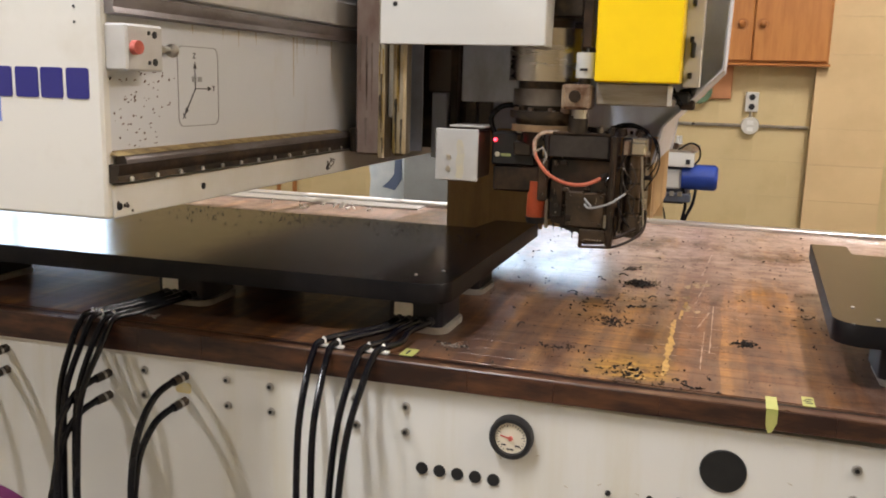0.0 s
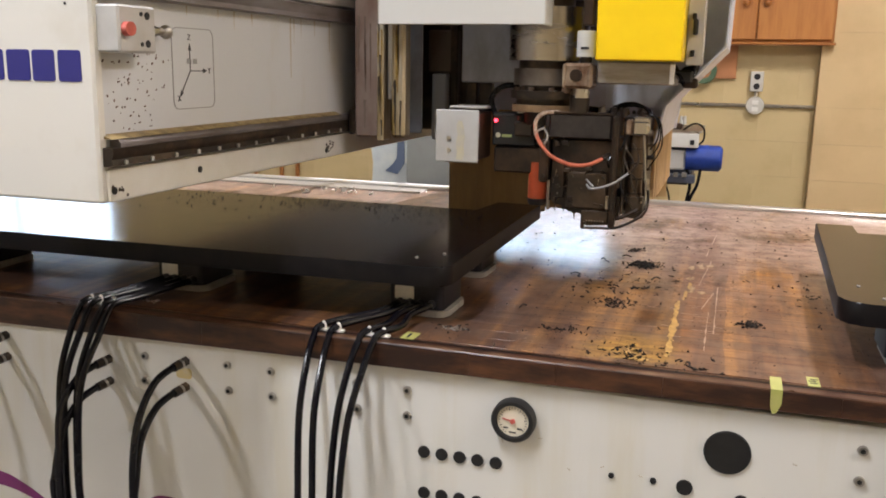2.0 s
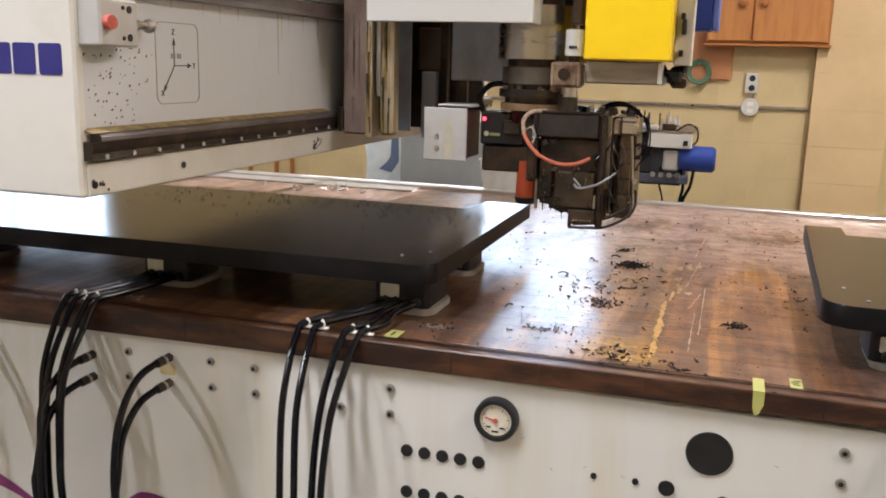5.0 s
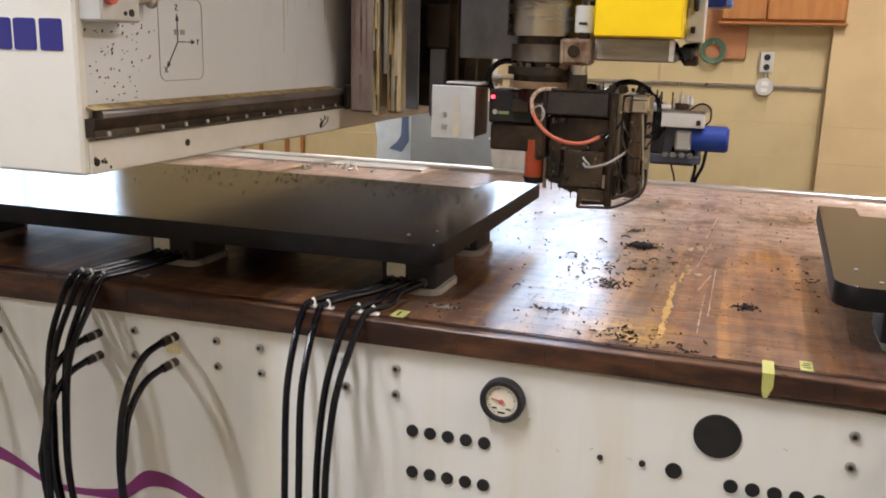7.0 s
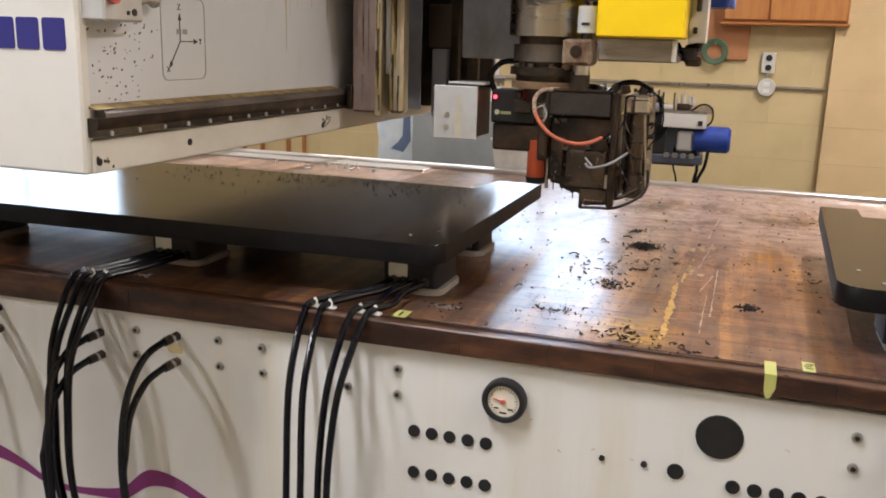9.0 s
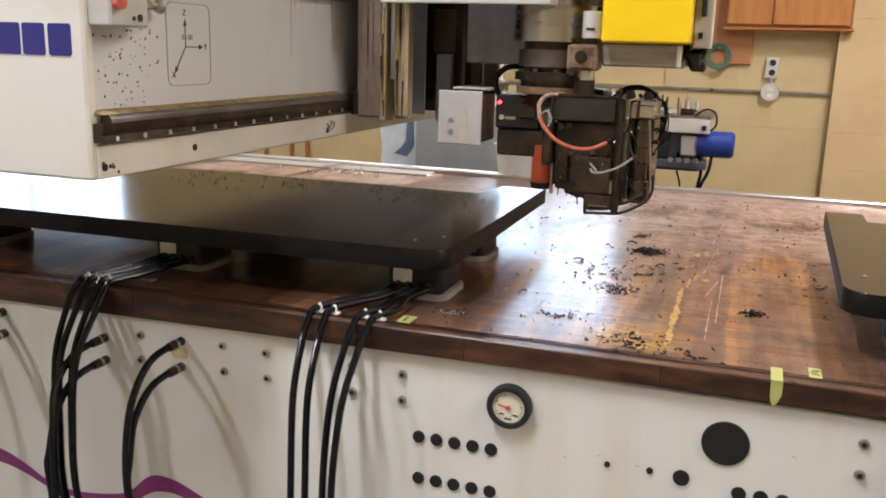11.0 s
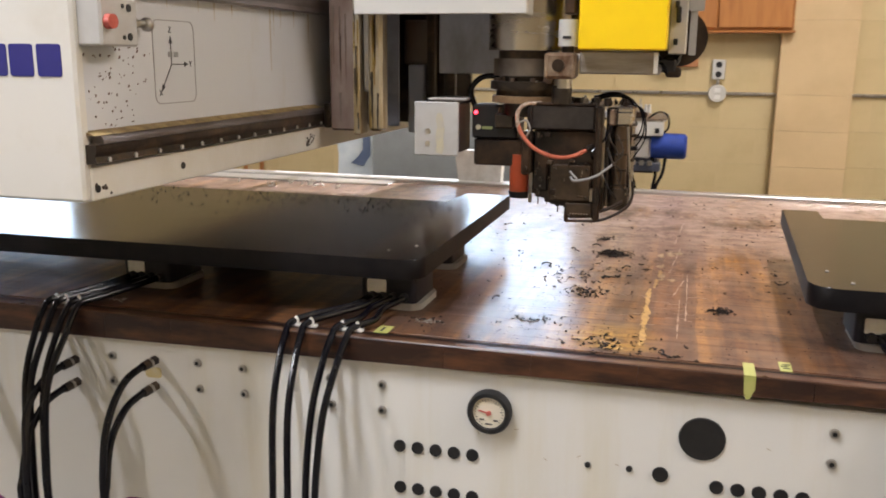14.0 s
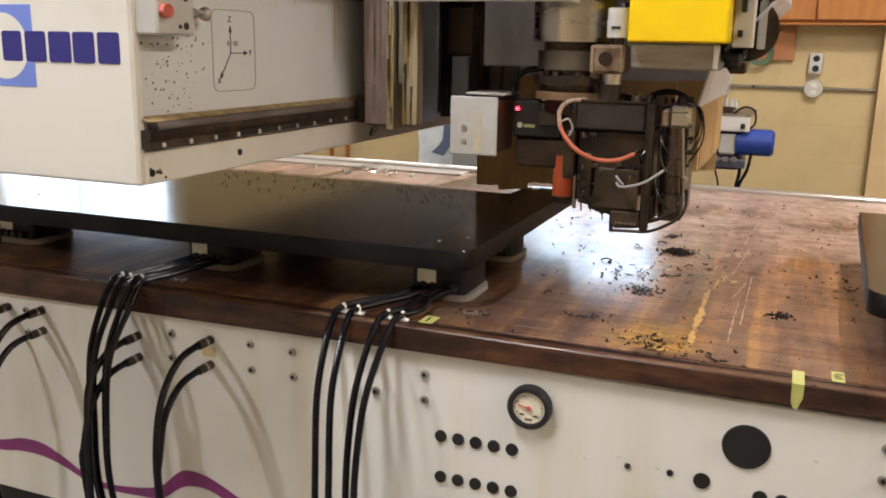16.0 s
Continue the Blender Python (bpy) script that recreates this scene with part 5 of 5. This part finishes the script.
# ---- things behind the table ----
gd = thing("rear_guard", "dull grey sheet guard standing behind the table", "guard", (-0.76, 2.93, 0))
part("sheet", bx(B(), -1.133, -0.394, 2.93, 2.938, 0.0, 1.12, 0.001), ACRYL, gd)
part("sheet_edge", bx(B(), -1.14, -0.39, 2.924, 2.942, 0.70, 0.72, 0.002), ALU, gd)
bl = thing("notice_sheet", "pale blue board with a dark blue shape leaning by the guard", "sign", (-1.25, 2.95, 0))
part("sheet", prism(B(), [(-1.38, 0.0), (-1.14, 0.0), (-1.136, 1.15), (-1.37, 1.15), (-1.33, 0.88)], 2.95, 2.956, "y"), PALEBLUE, bl)
part("blue_shape", prism(B(), [(-1.26, 0.84), (-1.19, 0.825), (-1.15, 0.885), (-1.155, 1.02), (-1.19, 1.02), (-1.195, 0.91), (-1.22, 0.875)], 2.946, 2.9505, "y"), NAVY, bl)
bn = thing("plastic_bin", "white plastic bin behind the table", "bin", (-0.32, 1.9, T - 0.055))
k = prism(B(), [(-0.385, T - 0.054), (-0.235, T - 0.054), (-0.222, 1.035), (-0.41, 1.035)], 1.875, 1.925, "y")
part("body", k, WHITE, bn)
part("rim", bx(B(), -0.415, -0.217, 1.87, 1.928, 1.035, 1.043, 0.002), WHITE, bn)
# drilling unit
du = thing("drilling_unit", "grey machine unit with blue motor and pegs on top", "machine unit", (0.25, 2.7, 0))
part("pedestal", bx(B(), -0.06, 0.085, 2.68, 2.85, 0, 0.914, 0.005), GREYBLUE, du)
part("body", bx(B(), -0.06, 0.315, 2.6, 2.9, 0.915, 1.06, 0.006), DARKBLUE, du, "dark grey body")
part("side_box", bx(B(), 0.15, 0.335, 2.55, 2.599, 1.062, 1.125, 0.004), COVER, du, "white side box")
part("top_plate", prism(B(), [(0.02, 2.55), (0.345, 2.55), (0.345, 2.95), (0.02, 2.95)], 1.126, 1.136), STEEL, du)
part("junction", bx(B(), 0.03, 0.17, 2.56, 2.599, 0.95, 1.07, 0.004), BLACK, du)
part("bracket", bx(B(), 0.12, 0.30, 2.565, 2.598, 0.90, 0.93, 0.003), GRIME, du)
part("switch", bx(B(), 0.30, 0.318, 2.544, 2.551, 1.075, 1.096, 0.001), BLACK, du)
mt = part("motor", cyl(B(), (0.285, 2.62, 1.015), (0.425, 2.62, 1.015), 0.056, n=28), BLUE, du, "blue electric motor")
part("motor_cap", cyl(B(), (0.425, 2.62, 1.015), (0.436, 2.62, 1.015), 0.054, 0.045, 28), BLUE, mt)
part("motor_neck", bx(B(), 0.217, 0.284, 2.57, 2.66, 0.963, 1.048, 0.008), BOXGREY, mt, "grey gearbox")
part("gland", cyl(B(), (0.25, 2.58, 1.062), (0.25, 2.58, 1.085), 0.014, n=14), WHITE, mt)
for i in range(22):
    x, y = q.uniform(-0.02, 0.31), q.uniform(2.57, 2.9)
    part("peg", cyl(B(), (x, y, 1.136), (x, y, 1.136 + q.choice((0.015, 0.03, 0.05, 0.07))), q.uniform(0.003, 0.007), n=8), q.choice((BLACK, STEEL, OILY)), du)
part("valve_block", bx(B(), 0.20, 0.262, 2.57, 2.62, 1.137, 1.163, 0.004), GRIME, du, "dark valve block")
part("valve_block", bx(B(), 0.145, 0.19, 2.56, 2.61, 1.137, 1.155, 0.004), BOXGREY, du)
part("manifold", bx(B(), 0.04, 0.14, 2.57, 2.66, 1.137, 1.158, 0.004), GREYBLUE, du)
for x in (0.255, 0.27, 0.232):
    part("spigot", cyl(B(), (x, 2.585, 1.16), (x, 2.585, 1.195), 0.009, 0.006, n=10), BOXGREY, du)
part("base_tray", bx(B(), 0.105, 0.33, 2.555, 2.64, 0.908, 0.944, 0.004), DARKBLUE, du, "blue-grey tray under the motor")
for i in range(4):
    x = 0.17 + i * 0.035
    part("terminal", bx(B(), x, x + 0.02, 2.545, 2.56, 0.935, 0.955, 0.002), STEEL, du)
for xs_, r in (((0.29, 0.31, 0.30, 0.27), 0.007), ((0.35, 0.34, 0.31, 0.27), 0.007), ((0.21, 0.21, 0.23, 0.24), 0.004)):
    part("power_cable", tube(B(), [(xs_[0], 2.6, 0.975), (xs_[1], 2.58, 0.9), (xs_[2], 2.57, 0.82), (xs_[3], 2.57, 0.6), (xs_[3], 2.6, 0.1)], r), RUBBER, du)
part("cable_loop", tube(B(), [(0.26, 2.56, 1.13), (0.31, 2.55, 1.165), (0.35, 2.55, 1.15), (0.355, 2.56, 1.10), (0.33, 2.58, 1.07)], 0.004), RUBBER, du)
for i in range(5):
    part("cable", tube(B(), [(0.10 + i * 0.012, 2.6, 1.13), (0.12 + i * 0.012, 2.56, 1.10), (0.10 + i * 0.014, 2.56, 1.03), (0.06, 2.58, 0.98 - i * 0.01)], 0.006), RUBBER, du)

# ---- shavings ----
q = random.Random(11)
spots = []
for i in range(120):
    spots.append((q.uniform(-0.1, 0.72), q.uniform(0.02, 1.7), T + 0.0006))
for cx, cy, sx, sy, n in ((0.291, 0.775, 0.016, 0.018, 260), (0.526, 0.332, 0.011, 0.011, 80), (0.267, 0.40, 0.022, 0.022, 70), (0.22, 0.52, 0.05, 0.08, 40), (0.335, 0.085, 0.04, 0.02, 40),
                          (0.385, 0.045, 0.05, 0.012, 32), (0.20, 0.17, 0.02, 0.012, 24), (0.29, 0.60, 0.05, 0.06, 40), (0.25, 0.96, 0.008, 0.012, 40), (0.66, 0.60, 0.03, 0.1, 24), (0.02, 0.108, 0.02, 0.012, 14)):
    for i in range(n):
        spots.append((q.gauss(cx, sx), max(0.0, q.gauss(cy, sy)), T + 0.0006 + abs(q.gauss(0, 0.002)) * (n > 100)))
flecks = [(q.uniform(-0.05, 0.75), q.uniform(0.0, 1.78), T + 0.0005) for i in range(620)] + [(q.gauss(0.30, 0.14), abs(q.gauss(0.35, 0.28)), T + 0.0005) for i in range(420)]
tagged(new("fine_flecks", chips("fine_flecks", flecks, 0.0028, CHIP, "", 15)), "fine dark flecks over the wooden table", "flecks", kind="stuff")
sh = tagged(new("wood_shavings", chips("wood_shavings", spots, 0.0078, CHIP, "", 5)), "black curled shavings scattered over the wooden table", "shavings", kind="stuff")
spots = [(q.uniform(-0.95, -0.05), 0.74 - abs(q.gauss(0, 0.14)), 1.0356) for i in range(170)] + [(q.uniform(-0.62, -0.12), 0.72 - abs(q.gauss(0, 0.09)), 1.0356) for i in range(110)]
spots = [s for s in spots if s[1] > 0.08]
tagged(new("wood_shavings", chips("wood_shavings", spots, 0.0055, SLABCHIP, "", 6)), "black shavings scattered over the black worktop", "shavings", kind="stuff")
spots = [(q.gauss(0.02, 0.014), q.gauss(0.105, 0.007), T + 0.0008) for i in range(22)] + [(q.gauss(-0.60, 0.02), q.gauss(0.06, 0.006), T + 0.0008) for i in range(14)]
tagged(new("pale_crumbs", chips("pale_crumbs", spots, 0.007, BASEPLATE, "", 9)), "pale plastic crumbs on the wooden table", "crumbs", kind="stuff")
spots = [(q.gauss(-1.0, 0.09), q.gauss(1.60, 0.05), T + 0.001) for i in range(14)]
tagged(new("pale_shavings", chips("pale_shavings", spots, 0.03, PALECHIP, "", 8)), "pale curled shavings at the rear of the table", "shavings", kind="stuff")

bits = [(0.245, 0.93, 0.5), (0.19, 0.80, 2.2), (0.15, 0.62, 0.3), (0.10, 0.30, 1.2), (0.24, 0.86, 2.9), (0.33, 0.64, 0.8)]
for x, y, a in bits:
    pts = [(x + 0.012 * (u - 0.5) * math.cos(a) * 2, y + 0.012 * (u - 0.5) * math.sin(a) * 2, T + 0.0022 + 0.004 * math.sin(math.pi * u)) for u in (0, 0.25, 0.5, 0.75, 1)]
    whole("offcut", tube(B(), pts, 0.0017, 6, 3), SLABCHIP, "dark curled offcut lying on the wooden table", "offcut", "offcuts on the table")

# ---- worn streaks in the lacquer ----
def streak(points, label, material=None):
    k = B()
    a = [k.verts.new((x - w / 2 + q.uniform(-0.001, 0.001), y, T + 0.0004)) for x, y, w in points]
    b = [k.verts.new((x + w / 2 + q.uniform(-0.001, 0.001), y, T + 0.0004)) for x, y, w in points]
    for i in range(len(points) - 1):
        k.faces.new((a[i], b[i], b[i + 1], a[i + 1]))
    tagged(new("worn_streak", mesh_of("worn_streak", k, material or PALEWOOD)), label, "worn streak", kind="stuff")


for cx, y0, y1, w in ((0.394, 0.085, 0.20, 0.011), (0.393, 0.19, 0.345, 0.014), (0.391, 0.34, 0.47, 0.011), (0.400, 0.475, 0.56, 0.008), (0.405, 0.58, 0.64, 0.008)):
    n = max(5, int((y1 - y0) / 0.008))
    streak([(cx + q.uniform(-0.002, 0.002), y0 + (y1 - y0) * i / n, w * math.sqrt(max(0.02, math.sin(math.pi * (i + 0.3) / (n + 0.6)))) * q.uniform(0.8, 1.1)) for i in range(n + 1)], "bare yellow streak worn into the table top")
for i in range(5):
    cx, cy, ln = q.gauss(0.36, 0.02), abs(q.gauss(0.055, 0.02)) + 0.02, q.uniform(0.008, 0.02)
    streak([(cx + q.uniform(-0.004, 0.004), cy + ln * j / 5, q.uniform(0.012, 0.04) * math.sin(math.pi * (j + 0.5) / 6)) for j in range(6)], "bare yellow patch worn into the table top")
for cx, y0, y1 in ((0.465, 0.25, 0.62), (0.452, 0.14, 0.40), (0.438, 0.42, 0.56), (0.425, 0.62, 0.9), (0.43, 0.95, 1.3)):
    n = 14
    streak([(cx + 0.02 * (i / n) * (cx < 0.44) + q.uniform(-0.0005, 0.0005), y0 + (y1 - y0) * i / n, q.uniform(0.0004, 0.0026)) for i in range(n + 1)], "thin pale scrape in the table top", SCRAPE)
for i in range(10):
    cx, cy, ln = q.gauss(0.415, 0.018), q.uniform(0.52, 0.85), q.uniform(0.015, 0.05)
    streak([(cx + q.uniform(-0.003, 0.003), cy + ln * j / 6, q.uniform(0.004, 0.022) * math.sin(math.pi * (j + 0.5) / 7)) for j in range(7)], "pale bare patch worn into the table top", BARE)
for i in range(26):
    cx, cy, ln = q.gauss(0.41, 0.05), q.uniform(0.2, 0.65), q.uniform(0.01, 0.05)
    k = bx(B(), cx, cx + ln, cy, cy + q.uniform(0.0008, 0.002), T - 0.0002, T + 0.0004)
    tagged(new("worn_streak", mesh_of("worn_streak", k, SCRAPE)), "short pale scratch in the table top", "worn streak", kind="stuff")

# ---- planks of the table top ----
row = 0
y = 0.031
count = 0
plank_meshes = {}
while y < YT1 - 0.01:
    w = 0.0468
    x = XT0 + (row * 0.37) % 0.9 - 0.9
    while x < XT1:
        ln = (0.72, 0.95, 0.56, 0.84)[count % 4]
        x0, x1 = max(x, XT0), min(x + ln, XT1)
        count += 1
        x += ln
        if x1 - x0 < 0.05:
            continue
        key = round(x1 - x0, 3)
        if key not in plank_meshes:
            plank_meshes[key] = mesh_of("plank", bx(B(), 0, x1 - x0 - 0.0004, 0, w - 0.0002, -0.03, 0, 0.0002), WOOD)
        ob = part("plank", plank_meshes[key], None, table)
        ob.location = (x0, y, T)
    y += w
    row += 1

# ---- concrete blocks of the back wall ----
blocks = {}
for r in range(10):
    z = 0.4 + r * 0.2
    for c in range(-9, 7):
        x0 = c * 0.4 + (0.2 if r % 2 else 0.0)
        x1 = x0 + 0.4
        if z + 0.2 > 1.37 and x1 > -1.3 and x0 < -0.1:
            continue
        for a, b in ((x0, min(x1, 0.892)), (max(x0, 1.28), x1)):
            if b - a < 0.03:
                continue
            key = round(b - a, 3)
            if key not in blocks:
                blocks[key] = mesh_of("block", bx(B(), 0, b - a - 0.0002, 0, 0.03, 0, 0.1993, 0.0001), WALL)
            ob = part("block", blocks[key], None, wall_north)
            ob.location = (a, YB, z)
for r in range(9):
    ob = part("block", bx(B(), 0.893, 1.279, 3.90, 3.93, 0.4 + r * 0.2, 0.599 + r * 0.2, 0.0003), COLUMN, pil)


def motions():
    # the gantry creeps along the table near the end; the carriage also comes forward
    gx = [(0, 0), (13.4, 0), (13.6, 0.004), (14.0, 0.030), (14.5, 0.057), (14.8, 0.055), (15.0, 0.050), (15.5, 0.036), (16.0, 0.037)]
    g0 = gantry.location.copy()
    walk(gantry, [(t, pose(g0.x + d, g0.y, g0.z)) for t, d in gx])
    cy = [(0, 0, 0), (13.4, 0, 0), (13.6, 0.004, -0.002), (14.0, 0.030, -0.027), (14.5, 0.057, -0.040), (14.8, 0.055, -0.045), (15.0, 0.050, -0.051), (15.5, 0.036, -0.084), (16.0, 0.035, -0.169)]
    c0 = car.location.copy()
    walk(car, [(t, pose(c0.x + dx, c0.y + dy, c0.z)) for t, dx, dy in cy])
    hz = [(0, 0), (2.85, 0), (2.95, 0.03), (3.05, 0.085), (3.15, 0.155), (3.3, 0.27), (3.45, 0.36), (3.7, 0.40), (14.0, 0.40), (14.2, 0.395), (14.5, 0.33), (14.7, 0.27), (15.0, 0.205), (15.5, 0.138), (16.0, 0.055)]
    # the saw unit swings out beside the side panel while the blue unit lifts away
    out_rows = [(0, -0.10, 0.03), (9.3, -0.10, 0.03), (10.3, -0.07, 0.01), (11.3, -0.042, -0.006), (12.0, -0.038, -0.004), (12.5, -0.014, 0.0), (13.0, 0, 0), (16.0, 0, 0)]
    for ob in (saw, guard):
        walk(ob, [(t, pose(dx, 0, dz)) for t, dx, dz in out_rows])
    lift = [(0, 0), (9.4, 0), (10.3, 0.12), (11.2, 0.26), (16.0, 0.26)]
    for ob in (blue, blue_door):
        walk(ob, [(t, pose(0, 0, d)) for t, d in lift])
    walk(hood, [(t, pose(0, 0, d)) for t, d in hz])
    # loose flaps hang lower while the hood is up
    left = [(0, 0), (3.4, 0), (5.0, -0.17), (14.5, -0.19), (15.0, -0.12), (15.5, -0.055), (16.0, 0.01)]
    mid = [(0, 0), (14.2, 0), (14.5, -0.06), (15.0, -0.16), (15.5, -0.09), (16.0, 0)]
    centre = [(0, 0), (15.0, 0), (15.25, -0.03), (15.5, -0.06), (16.0, 0)]
    for flap, rows in zip(flaps, (left, centre, mid)):
        walk(flap, [(t, pose(0, 0, d)) for t, d in rows])


motions()
